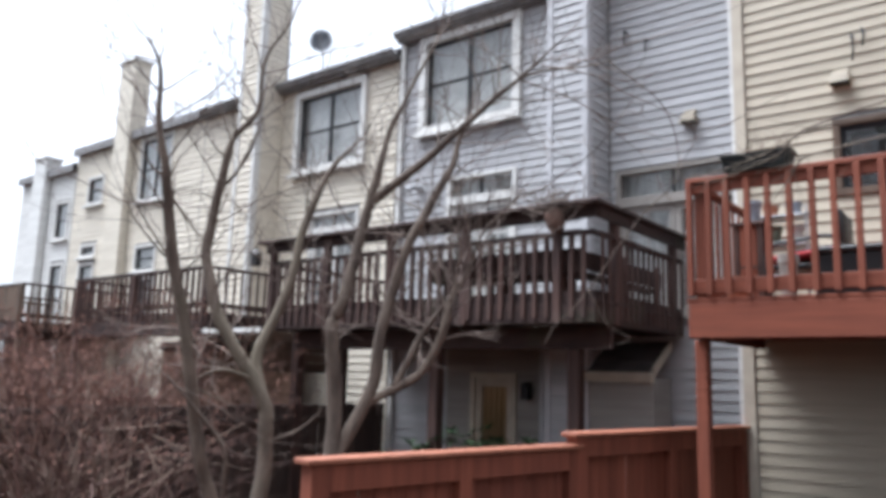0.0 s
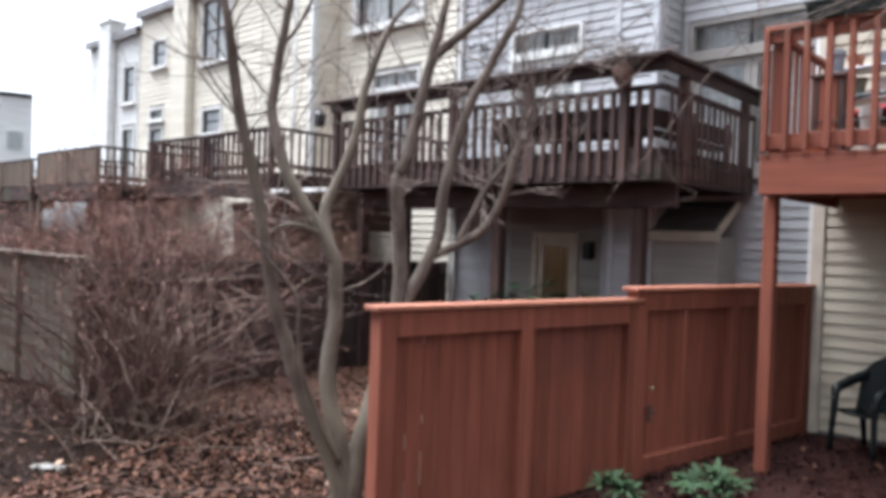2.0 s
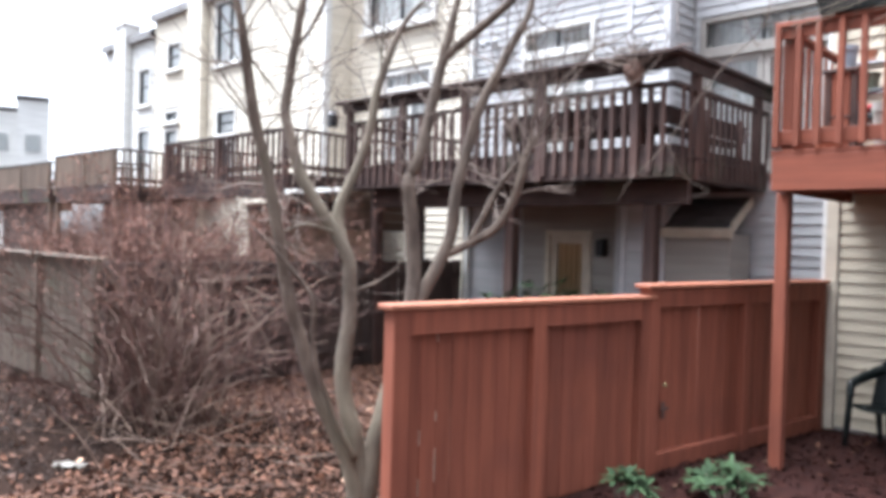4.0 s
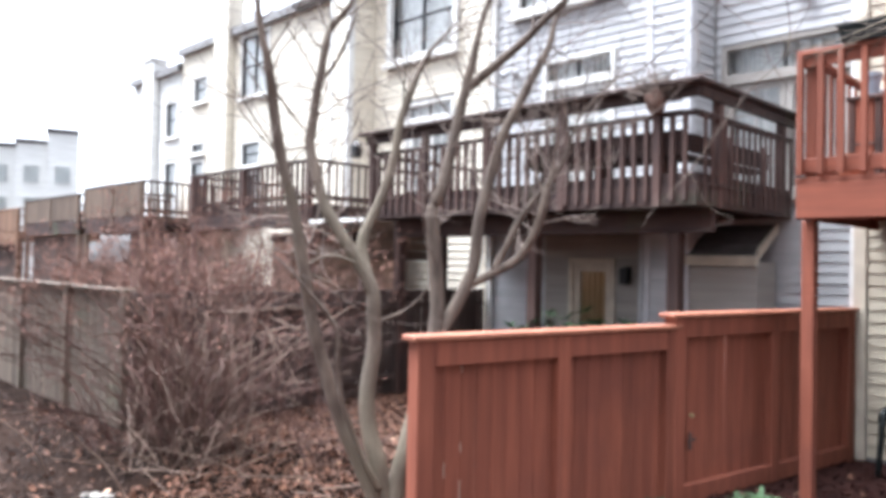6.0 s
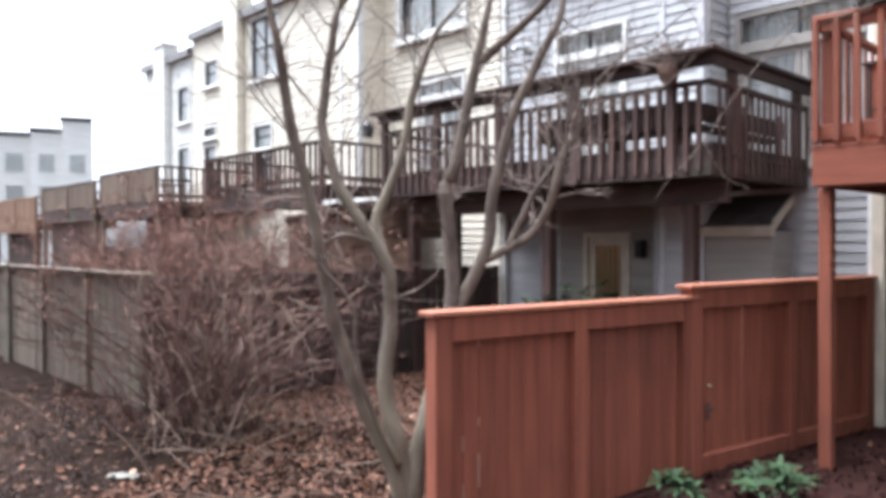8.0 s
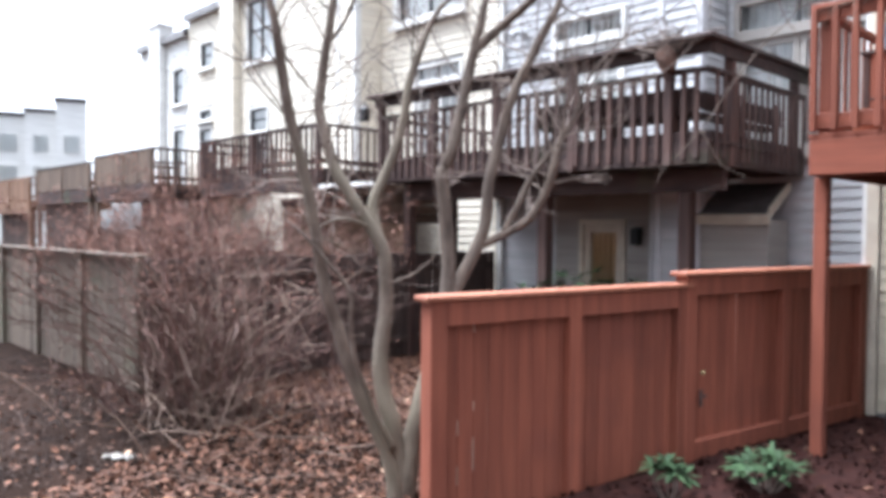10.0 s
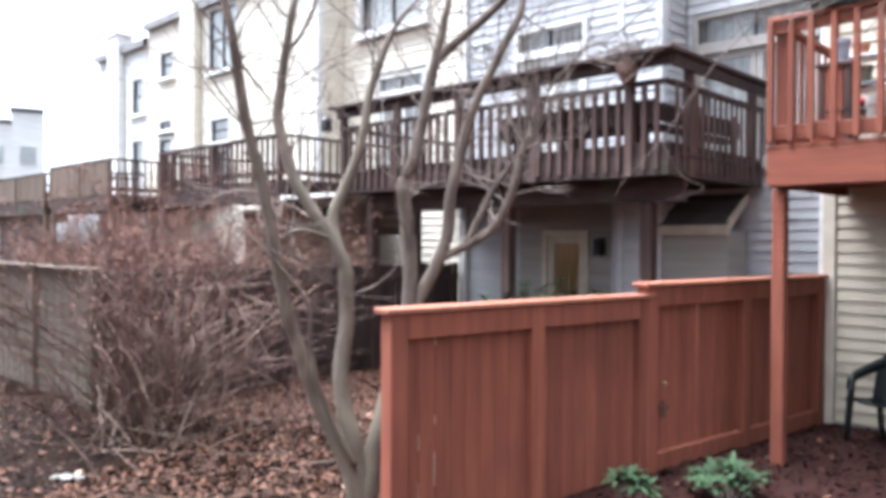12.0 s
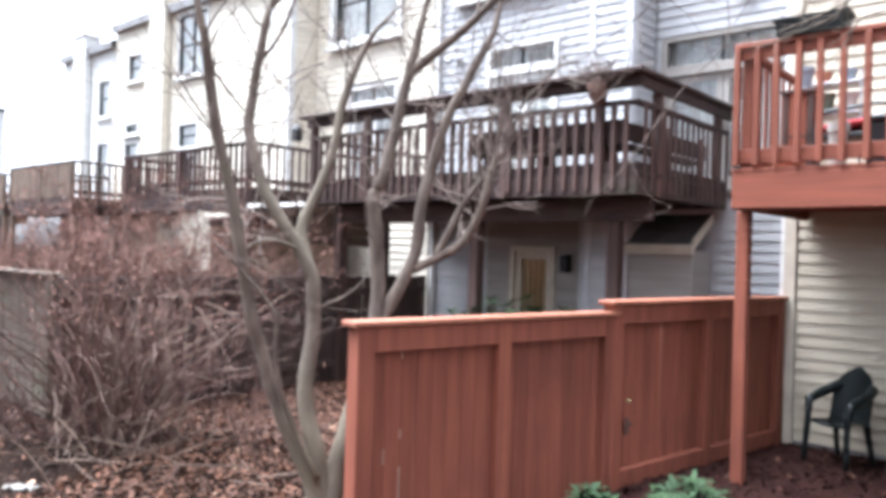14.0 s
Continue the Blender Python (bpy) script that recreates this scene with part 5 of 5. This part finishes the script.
def paper_scrap():
    bm = bmesh.new()
    m = Matrix.Translation((-6.31, 2.38, ground_height(-6.31, 2.38) + 0.035)) @ Matrix.Rotation(radians(40), 4, "Z")
    grid = [[bm.verts.new((-0.13 + 0.0325 * i, -0.04 + 0.016 * j + 0.02 * noise.noise((i * 0.7, 2, 0)), 0.035 * noise.noise((i * 0.8, j * 1.1, 4)))) for i in range(9)] for j in range(6)]
    for j in range(5):
        for i in range(8):
            bm.faces.new((grid[j][i], grid[j][i + 1], grid[j + 1][i + 1], grid[j + 1][i]))
    bmesh.ops.solidify(bm, geom=bm.faces[:], thickness=0.003)
    bm.transform(m)
    lone("paper_scrap", bm, STONE_GREY, "crumpled dirty white paper scrap lying on the bare soil", "litter", at=(-6.31, 2.38, 0))


paper_scrap()


def mulch_bed():
    bm = bmesh.new()
    xs, ys = [-3.5 + 0.25 * i for i in range(31)], [2.6 + 0.25 * i for i in range(25)]
    ok = lambda x, y: x > -3.50 + (y - 3.23) * 0.17 + 0.02
    grid = {(i, j): bm.verts.new((x if ok(x, y) else -3.48 + (y - 3.23) * 0.17 + 0.02, y, ground_height(x, y) + 0.012 + 0.01 * noise.noise((x * 5, y * 5, 0)))) for i, x in enumerate(xs) for j, y in enumerate(ys)}
    for i in range(len(xs) - 1):
        for j in range(len(ys) - 1):
            if ok(xs[i + 1], ys[j]) and ok(xs[i + 1], ys[j + 1]):
                bm.faces.new((grid[i, j], grid[i + 1, j], grid[i + 1, j + 1], grid[i, j + 1]))
    lone("mulch_bed", bm, MULCH, "dark red mulch bed beside the house", "mulch", kind="structure", smooth=True)
    rng, places = random.Random(51), []
    while len(places) < 5200:
        x, y = rng.uniform(-3.4, 1.2), rng.uniform(3.0, 8.5)
        if ok(x, y):
            places.append(Vector((x, y, ground_height(x, y) + rng.uniform(0.015, 0.04))))
    vs, fs = flat_bits(rng, places, 0.03, 0.5)
    stuff_mesh("mulch_chips", vs, fs, MULCH, "dark red mulch chips and leaf scraps", "mulch")
    few = [Vector((x, y, ground_height(x, y) + 0.035)) for x, y in ((rng.uniform(-2.8, 0.5), rng.uniform(4.5, 8.4)) for _ in range(80)) if ok(x, y)]
    vs, fs = flat_bits(rng, few, 0.042, 0.4)
    stuff_mesh("stray_leaves", vs, fs, DRY_LEAF, "brown leaves blown onto the mulch", "leaves")


mulch_bed()


def leaf_blade(bm, p, d, up, length, width):
    """A pointed leaf, folded along its midrib and drooping."""
    side = d.cross(up).normalized()
    nrm = side.cross(d).normalized()
    mid, left, right = [], [], []
    for s, w in ((0, 0.08), (0.25, 0.75), (0.55, 1.0), (0.8, 0.66), (1, 0.02)):
        q = p + d * (length * s) - Vector((0, 0, 1)) * (length * 0.28 * s * s)
        mid.append(bm.verts.new(q))
        left.append(bm.verts.new(q + side * (width * w * 0.5) + nrm * (width * 0.12 * w)))
        right.append(bm.verts.new(q - side * (width * w * 0.5) + nrm * (width * 0.12 * w)))
    for i in range(4):
        bm.faces.new((mid[i], mid[i + 1], left[i + 1], left[i]))
        bm.faces.new((right[i], right[i + 1], mid[i + 1], mid[i]))


def rhododendron(at, spread, tall, shoots, seed, label):
    rng = random.Random(seed)
    t = thing("evergreen_shrub", at, label, "shrub", "evergreen shrubs")
    stems = bmesh.new()
    for k in range(shoots):
        a = rng.uniform(0, 6.28)
        rr = spread * math.sqrt(rng.random())
        tip = Vector(at) + Vector((math.cos(a) * rr, math.sin(a) * rr, tall * rng.uniform(0.65, 1.0) * (1 - 0.3 * rr / spread)))
        mid = (Vector(at) + tip) / 2 + Vector((math.cos(a), math.sin(a), 0)) * 0.05
        tube(stems, curve_points([Vector(at) - Vector((0, 0, 0.05)), mid, tip], 4), [0.009 - 0.0006 * i for i in range(9)], 5)
        bm = bmesh.new()
        for i in range(rng.randint(8, 12)):
            b = 2 * math.pi * i / 9 + rng.uniform(-0.3, 0.3)
            el = rng.uniform(-0.1, 0.85)
            d = Vector((math.cos(b) * math.cos(el), math.sin(b) * math.cos(el), math.sin(el)))
            leaf_blade(bm, tip - Vector((0, 0, 0.02 * i / 9)), d, Vector((0, 0, 1)), rng.uniform(0.10, 0.165), rng.uniform(0.034, 0.05))
        part("leaf_whorl", bm, GREEN_LEAF, t, smooth=True)
    part("woody_stem", stems, TWIG, t)


rhododendron((-2.70, 4.80, 0.0), 0.12, 0.34, 7, 61, "small glossy green rhododendron in the mulch bed")
rhododendron((-2.31, 5.51, 0.0), 0.27, 0.31, 15, 62, "broad glossy green rhododendron in the mulch bed")
rhododendron((-5.1, 7.2, 0.0), 1.1, 1.56, 90, 63, "leafy green shrub behind the red fence")


def lathe(prof, at, segs=18):
    bm = bmesh.new()
    rings = [[bm.verts.new((at[0] + r * math.cos(2 * math.pi * k / segs), at[1] + r * math.sin(2 * math.pi * k / segs), at[2] + z)) for k in range(segs)] for r, z in prof]
    for a, b in zip(rings, rings[1:]):
        for k in range(segs):
            bm.faces.new((a[k], a[(k + 1) % segs], b[(k + 1) % segs], b[k]))
    bm.faces.new(rings[0][::-1])
    return bm


# ---- plastic chairs ----
def plastic_chair(at, turn, label):
    c = thing("plastic_chair", (0, 0, 0), label, "chair", "garden chairs")
    # seat, facing -y in its own space
    bm = bmesh.new()
    n = 8
    grid = []
    for j in range(n + 1):
        row = []
        for i in range(n + 1):
            x, y = -0.23 + 0.46 * i / n, -0.24 + 0.46 * j / n
            row.append(bm.verts.new((x * (1.05 - 0.12 * j / n), y, 0.42 - 0.025 * (1 - (x / 0.23) ** 2) - 0.03 * j / n + (-0.025 if j == 0 else 0))))
        grid.append(row)
    for j in range(n):
        for i in range(n):
            bm.faces.new((grid[j][i], grid[j][i + 1], grid[j + 1][i + 1], grid[j + 1][i]))
    bmesh.ops.solidify(bm, geom=bm.faces[:], thickness=0.02)
    part("seat", bm, GREEN_PLASTIC, c, smooth=True)
    # rounded back
    bm = bmesh.new()
    grid = []
    for j in range(11):
        s = j / 10
        half = 0.262 * math.sqrt(max(0.0, 1 - max(0.0, (s - 0.45) / 0.57) ** 2.2))
        row = []
        for i in range(9):
            k = -1 + i / 4
            row.append(bm.verts.new((half * k, 0.20 + 0.15 * s - 0.05 * (k * k) * (half / 0.262), 0.38 + 0.56 * s - 0.03 * k * k * s)))
        grid.append(row)
    for j in range(10):
        for i in range(8):
            bm.faces.new((grid[j][i], grid[j][i + 1], grid[j + 1][i + 1], grid[j + 1][i]))
    front = bm.faces[:]
    back = bmesh.ops.duplicate(bm, geom=front)["geom"]
    for v in back:
        if isinstance(v, bmesh.types.BMVert):
            v.co.y += 0.02
    part("backrest", bm, GREEN_PLASTIC, c, smooth=True)
    for s in (-1, 1):
        bm = bmesh.new()
        tube(bm, curve_points([(s * 0.225, 0.29, 0.735), (s * 0.272, 0.14, 0.685), (s * 0.285, -0.08, 0.635), (s * 0.275, -0.21, 0.595), (s * 0.262, -0.245, 0.5)], 5), [0.056 - 0.0007 * i for i in range(21)], 8)
        for v in bm.verts:
            v.co.x = s * 0.27 + (v.co.x - s * 0.27) * 1.15
        part("armrest", bm, GREEN_PLASTIC, c, smooth=True)
        bm = bmesh.new()
        tube(bm, curve_points([(s * 0.262, -0.245, 0.52), (s * 0.262, -0.255, 0.4), (s * 0.285, -0.285, 0.0)], 4), [0.044, 0.044, 0.043, 0.042, 0.041, 0.039, 0.037, 0.035, 0.033], 8)
        part("leg", bm, GREEN_PLASTIC, c, smooth=True)
        bm = bmesh.new()
        tube(bm, curve_points([(s * 0.2, 0.2, 0.42), (s * 0.215, 0.24, 0.25), (s * 0.235, 0.31, 0.0)], 4), [0.044, 0.043, 0.042, 0.041, 0.039, 0.038, 0.036, 0.034, 0.032], 8)
        part("leg", bm, GREEN_PLASTIC, c, smooth=True)
    c.matrix_world = Matrix.Translation(at) @ Matrix.Rotation(turn, 4, "Z") @ Matrix.Diagonal((0.77, 0.80, 0.96, 1))
    return c


plastic_chair((-1.93, 8.08, 0.03), radians(-20), "dark green moulded plastic armchair against the siding")
plastic_chair((-1.18, 7.75, 0.03), radians(35), "dark green moulded plastic armchair under the deck")


# ---- latch on the tall fence section ----
def gate_latch():
    g = thing("gate_latch", (-2.99, 5.86, 0.74), "dark metal gate latch with a brass knob on the red fence", "latch")
    part("plate", boxes((-3.03, -3.015, 5.85, 5.89, 0.45, 0.59), bevel=0.003), DARK_WOOD, g)
    part("knob", lathe([(0.008, 0.0), (0.02, 0.01), (0.02, 0.025), (0.008, 0.035)], (-2.995, 5.84, 0.72)), material("aged_brass", (0.35, 0.27, 0.14), rough=0.4, metal=0.7), g, smooth=True)
    part("hasp", boxes((-3.03, -3.012, 5.84, 5.95, 0.515, 0.54), bevel=0.003), DARK_WOOD, g)


gate_latch()

# ---- things on the red deck ----
def flower_pot(at, r, h, mat, label):
    p = thing("flower_pot", at, label, "pot", "pots on the red deck")
    part("pot", lathe([(r * 0.68, 0), (r * 0.9, h * 0.78), (r, h * 0.8), (r, h), (r * 0.88, h), (r * 0.84, h * 0.8)], at), mat, p, smooth=False)
    part("soil", lathe([(r * 0.84, h * 0.78), (0.01, h * 0.82)], at), SOIL, p)


def rail_planter():
    p = thing("window_box", (-1.83, 6.52, 3.75), "dark green plastic planter box on the deck rail", "planter")
    bm = bmesh.new()
    prof = [(0.085, 0.0), (0.105, 0.115), (0.118, 0.117), (0.118, 0.135), (0.095, 0.135), (0.08, 0.03)]
    rings = []
    for hw, z in prof:
        hl = 0.25 + (hw - 0.085)
        rings.append([bm.verts.new((-1.83 + x, 6.52 + y, 3.75 + z)) for x, y in ((-hl, -hw), (hl, -hw), (hl, hw), (-hl, hw))])
    for a, b in zip(rings, rings[1:]):
        for k in range(4):
            bm.faces.new((a[k], a[(k + 1) % 4], b[(k + 1) % 4], b[k]))
    bm.faces.new(rings[0][::-1]), bm.faces.new(rings[-1])
    part("trough", bm, GREEN_PLASTIC, p)
    rng, st = random.Random(5), []
    for _ in range(26):
        root = Vector((-1.83 + rng.uniform(-0.25, 0.25), 6.52 + rng.uniform(-0.06, 0.06), 3.93))
        st.append((cane(rng, root, rng.uniform(0.1, 0.3), (rng.gauss(0, 0.9), rng.gauss(0, 0.6)), 5, 0.25), 0.003, 0.001))
    vs, fs = tubes_mesh(st)
    me = bpy.data.meshes.new("dry_stalks")
    me.from_pydata([tuple(Vector(v) - ORIGIN[p]) for v in vs], [], fs)
    me.materials.append(STRAW)
    ob = new("dry_stalks", me)
    ob.parent = p


rail_planter()
DF = 2.70


def side_table():
    t = thing("side_table", (-2.13, 7.35, DF), "tall dark brown slatted side table on the deck", "table")
    part("tabletop", boxes((-2.29, -1.99, 7.2, 7.5, DF + 0.74, DF + 0.77), bevel=0.005), DARK_WOOD, t)
    for x in (-2.27, -2.06):
        for y in (7.22, 7.43):
            part("leg", boxes((x, x + 0.05, y, y + 0.05, DF, DF + 0.74), bevel=0.004), DARK_WOOD, t)
    for k in range(3):
        part("slat", boxes((-2.215 + 0.052 * k, -2.175 + 0.052 * k, 7.225, 7.245, DF + 0.1, DF + 0.74), bevel=0.003), RED_WOOD, t)
    part("low_shelf", boxes((-2.27, -2.01, 7.22, 7.48, DF + 0.34, DF + 0.36), bevel=0.003), DARK_WOOD, t)


side_table()
flower_pot((-2.12, 7.33, DF + 0.77), 0.085, 0.21, GREY_PLASTIC, "blue-grey plastic tub on the side table")
flower_pot((-1.74, 6.98, DF), 0.085, 0.40, STONE_GREY, "tall pale stoneware pot on the deck floor")
flower_pot((-2.15, 6.95, DF), 0.13, 0.22, TERRACOTTA, "terracotta pot on the deck floor")


def plant_stand():
    s = thing("plant_stand", (-1.95, 7.8, DF), "grey metal plant stand with three shelves", "stand")
    for z in (0.30, 0.60, 0.88):
        part("shelf", boxes((-2.18, -1.72, 7.65, 7.95, DF + z, DF + z + 0.02), bevel=0.003), ZINC, s)
    for x in (-2.18, -1.74):
        for y in (7.65, 7.93):
            part("post", boxes((x, x + 0.02, y, y + 0.02, DF, DF + 0.98)), ZINC, s)
    for x, z, r, h, m, label in ((-2.08, 0.32, 0.07, 0.18, STONE_GREY, "small pale pot on the plant stand"), (-1.86, 0.32, 0.08, 0.20, BLACK_METAL, "small black pot on the plant stand"), (-2.06, 0.62, 0.08, 0.20, MOSS_POT, "mossy grey-green pot on the plant stand"), (-1.86, 0.62, 0.085, 0.19, STONE_GREY, "small pale pot on the plant stand"), (-2.08, 0.90, 0.075, 0.12, TERRACOTTA, "small terracotta pot on the plant stand"), (-1.87, 0.90, 0.08, 0.13, GREY_PLASTIC, "small blue-grey pot on the plant stand")):
        flower_pot((x, 7.8, DF + z), r, h, m, label)


plant_stand()


def cushioned_chair():
    x0, x1 = -1.95, -1.36
    c = thing("deck_chair", (-1.65, 7.4, DF), "dark metal deck chair with a faded red cushion", "chair")
    bm = boxes((x0, x1, 7.15, 7.65, DF + 0.36, DF + 0.42), bevel=0.025)
    for v in bm.verts:
        v.co.z += (v.co.x - x0) * 0.12
    part("seat_cushion", bm, RED_CLOTH, c, "faded red cushion", True)
    part("back_panel", boxes((x1 - 0.03, x1 + 0.02, 7.15, 7.65, DF + 0.46, DF + 0.80), bevel=0.02), BLACK_METAL, c, "", True)
    part("frame", boxes((x0 - 0.01, x1 + 0.03, 7.14, 7.66, DF + 0.30, DF + 0.345), bevel=0.01), BLACK_METAL, c)
    for y in (7.12, 7.67):
        bm = bmesh.new()
        tube(bm, curve_points([(x0 + 0.03, y, DF), (x0 - 0.01, y, DF + 0.3), (x0 + 0.03, y, DF + 0.5), (x0 + 0.25, y, DF + 0.54), (x1 - 0.01, y, DF + 0.52), (x1 + 0.04, y, DF)], 5), [0.018] * 26, 8)
        part("arm_loop", bm, BLACK_METAL, c, smooth=True)


cushioned_chair()


def storage_box():
    b = thing("storage_box", (-1.2, 6.95, DF), "low black plastic storage box on the deck", "box")
    part("body", boxes((-1.48, -0.95, 6.78, 7.06, DF, DF + 0.36), bevel=0.015), BLACK_METAL, b)
    part("lid", boxes((-1.50, -0.93, 6.76, 7.08, DF + 0.362, DF + 0.41), bevel=0.012), BLACK_METAL, b)


storage_box()


def grill():
    g = thing("barbecue", (-0.55, 7.7, DF), "black lidded barbecue on the deck", "barbecue")
    part("bowl", lathe([(0.08, 0.45), (0.22, 0.52), (0.27, 0.66), (0.27, 0.70), (0.25, 0.70)], (-0.55, 7.7, DF)), BLACK_METAL, g, smooth=True)
    part("lid", lathe([(0.275, 0.70), (0.26, 0.80), (0.19, 0.89), (0.05, 0.93), (0.02, 0.96)], (-0.55, 7.7, DF)), BLACK_METAL, g, smooth=True)
    for a in (0.4, 2.5, 4.6):
        bm = bmesh.new()
        tube(bm, [Vector((-0.55 + 0.17 * math.cos(a), 7.7 + 0.17 * math.sin(a), DF + 0.55)), Vector((-0.55 + 0.28 * math.cos(a), 7.7 + 0.28 * math.sin(a), DF))], [0.012, 0.012], 8)
        part("leg", bm, ZINC, g)


grill()


# ---- dry vine on the cap shelf, lantern at its end ----
VINE_X = -3.94


def post_ornament():
    """A round bundle of twigs tied against the rail post."""
    bm = bmesh.new()
    bmesh.ops.create_icosphere(bm, subdivisions=3, radius=0.105)
    for v in bm.verts:
        v.co *= 1 + 0.28 * noise.noise(v.co * 14)
        v.co.z *= 1.25
    bm.transform(Matrix.Translation((VINE_X, 6.84, 3.60)))
    lone("twig_bundle", bm, TWIG_BUNDLE, "brown bundle of twigs tied to a deck post", "bundle", at=(VINE_X, 6.84, 3.60))


post_ornament()


def dry_vine():
    rng, st = random.Random(81), []
    for _ in range(120):
        root = Vector((VINE_X + rng.gauss(0, 0.13), 6.86 + rng.gauss(0, 0.06), 3.79 + rng.uniform(-0.16, 0.02)))
        st.append((cane(rng, root, rng.uniform(0.15, 0.4), (rng.gauss(0, 1.3), rng.gauss(0, 0.8)), 6, 0.5), 0.006, 0.003))
    vs, fs = tubes_mesh(st)
    stuff_mesh("dry_vine", vs, fs, TWIG, "tangled dry vine on the deck's cap shelf", "vine")


dry_vine()


def hanging_lantern():
    t = thing("lantern", (-8.72, 6.80, 3.42), "black metal lantern hanging from the deck's cap shelf", "lantern")
    part("body", boxes((-8.78, -8.66, 6.74, 6.86, 3.44, 3.60), bevel=0.01), BLACK_METAL, t)
    part("roof", lathe([(0.09, 0.0), (0.05, 0.05), (0.012, 0.08), (0.01, 0.1)], (-8.72, 6.80, 3.60), 8), BLACK_METAL, t)
    bm = bmesh.new()
    tube(bm, [Vector((-8.72, 6.80, 3.69)), Vector((-8.72, 6.81, 3.75))], [0.006, 0.006], 6)
    part("hook", bm, BLACK_METAL, t)


hanging_lantern()

# ---- roof dish and far row ----
def satellite_dish():
    d = thing("satellite_dish", (-11.7, 10.5, 8.0), "dark round satellite dish on a roof mast", "dish")
    bm = bmesh.new()
    tube(bm, [Vector((-11.7, 10.5, 7.95)), Vector((-11.7, 10.5, 8.9))], [0.022, 0.022], 8)
    part("mast", bm, ZINC, d)
    m = Matrix.Translation((-11.7, 10.42, 8.92)) @ Euler((radians(78), 0, radians(40))).to_matrix().to_4x4() @ Matrix.Diagonal((0.24, 0.29, 0.24, 1))
    bm = lathe([(0.02, 0.0), (0.35, 0.03), (0.7, 0.11), (1.0, 0.24)], (0, 0, 0), 24)
    bmesh.ops.solidify(bm, geom=bm.faces[:], thickness=0.05)
    bm.transform(m)
    part("reflector", bm, material("grey_dish", (0.16, 0.17, 0.19), rough=0.5, vary=0.0), d, smooth=True)
    bm = bmesh.new()
    tube(bm, [m @ Vector((0, -0.9, 0.2)), m @ Vector((0, -0.2, 1.3))], [0.012, 0.012], 6)
    part("feed_arm", bm, ZINC, d)


satellite_dish()


def far_row():
    """Pale houses beyond the end of the row, each a step lower than the last."""
    away, right = Vector((-0.945, 0.326, 0)), Vector((0.326, 0.945, 0))
    for k, (u0, u1, top, dist) in enumerate(((-1.95, 0.0, 10.6, 60), (-3.9, -1.97, 9.8, 60.5), (-6.0, -3.92, 9.5, 61), (-8.3, -6.02, 8.8, 61.5), (-12.5, -8.32, 8.0, 62))):
        o = away * dist + right * 0
        h = thing("townhouse", (0, 0, 0), "pale townhouse in a distant row", "house", "distant townhouses")
        part("wall", boxes((u0, u1, 0, 7, -0.2, top)), PALE_SIDING, h)
        part("roof", boxes((u0 - 0.1, u1, -0.2, 7.2, top, top + 0.25), bevel=0.05), ROOFING, h)
        for z in (2.2, 4.8, 7.0):
            if z < top - 1.6:
                w = part("window", boxes((u0 + 0.45, u1 - 0.45, -0.05, 0.05, z, z + 1.3), bevel=0.02), WHITE_TRIM, h)
                part("pane", boxes((u0 + 0.52, u1 - 0.52, -0.07, -0.052, z + 0.07, z + 1.23)), GLASS, w)
        h.matrix_world = Matrix.Translation(o) @ Matrix.Rotation(radians(71), 4, "Z")


far_row()


# ---- woods across the yard, seen in the window glass ----
def bare_woods():
    rng, strands = random.Random(71), []

    def grow(p, d, length, r, depth):
        pts, q = [p.copy()], p.copy()
        for i in range(5):
            d = (d + Vector((rng.gauss(0, 0.1), rng.gauss(0, 0.1), rng.gauss(0.03, 0.06)))).normalized()
            q = q + d * length / 5
            pts.append(q.copy())
            if depth and i > 0:
                for _ in range(2):
                    grow(q.copy(), (d * 0.8 + Vector((rng.gauss(0, 0.5), rng.gauss(0, 0.5), rng.gauss(0.2, 0.3)))).normalized(), length * rng.uniform(0.35, 0.55), r * 0.45, depth - 1)
        strands.append((pts, r, r * 0.45))

    for i in range(36):
        x, y = -36 + 1.9 * i + rng.uniform(-0.9, 0.9), -13 - rng.uniform(0, 12)
        grow(Vector((x, y, -0.1)), Vector((0, 0, 1)), rng.uniform(9, 13), rng.uniform(0.13, 0.22), 2)
    # unseen undergrowth, added to hold back light from the low sky
    for i in range(600):
        root = Vector((rng.uniform(-38, 32), -14 - rng.uniform(0, 9), -0.1))
        strands.append((cane(rng, root, rng.uniform(2.5, 6.0), (rng.gauss(0, 0.25), rng.gauss(0, 0.25)), 5, 0.15), rng.uniform(0.02, 0.05), 0.01))
    vs, fs = tubes_mesh(strands, 3)
    stuff_mesh("bare_woods", vs, fs, TWIG, "bare winter trees across the yard", "trees")


bare_woods()
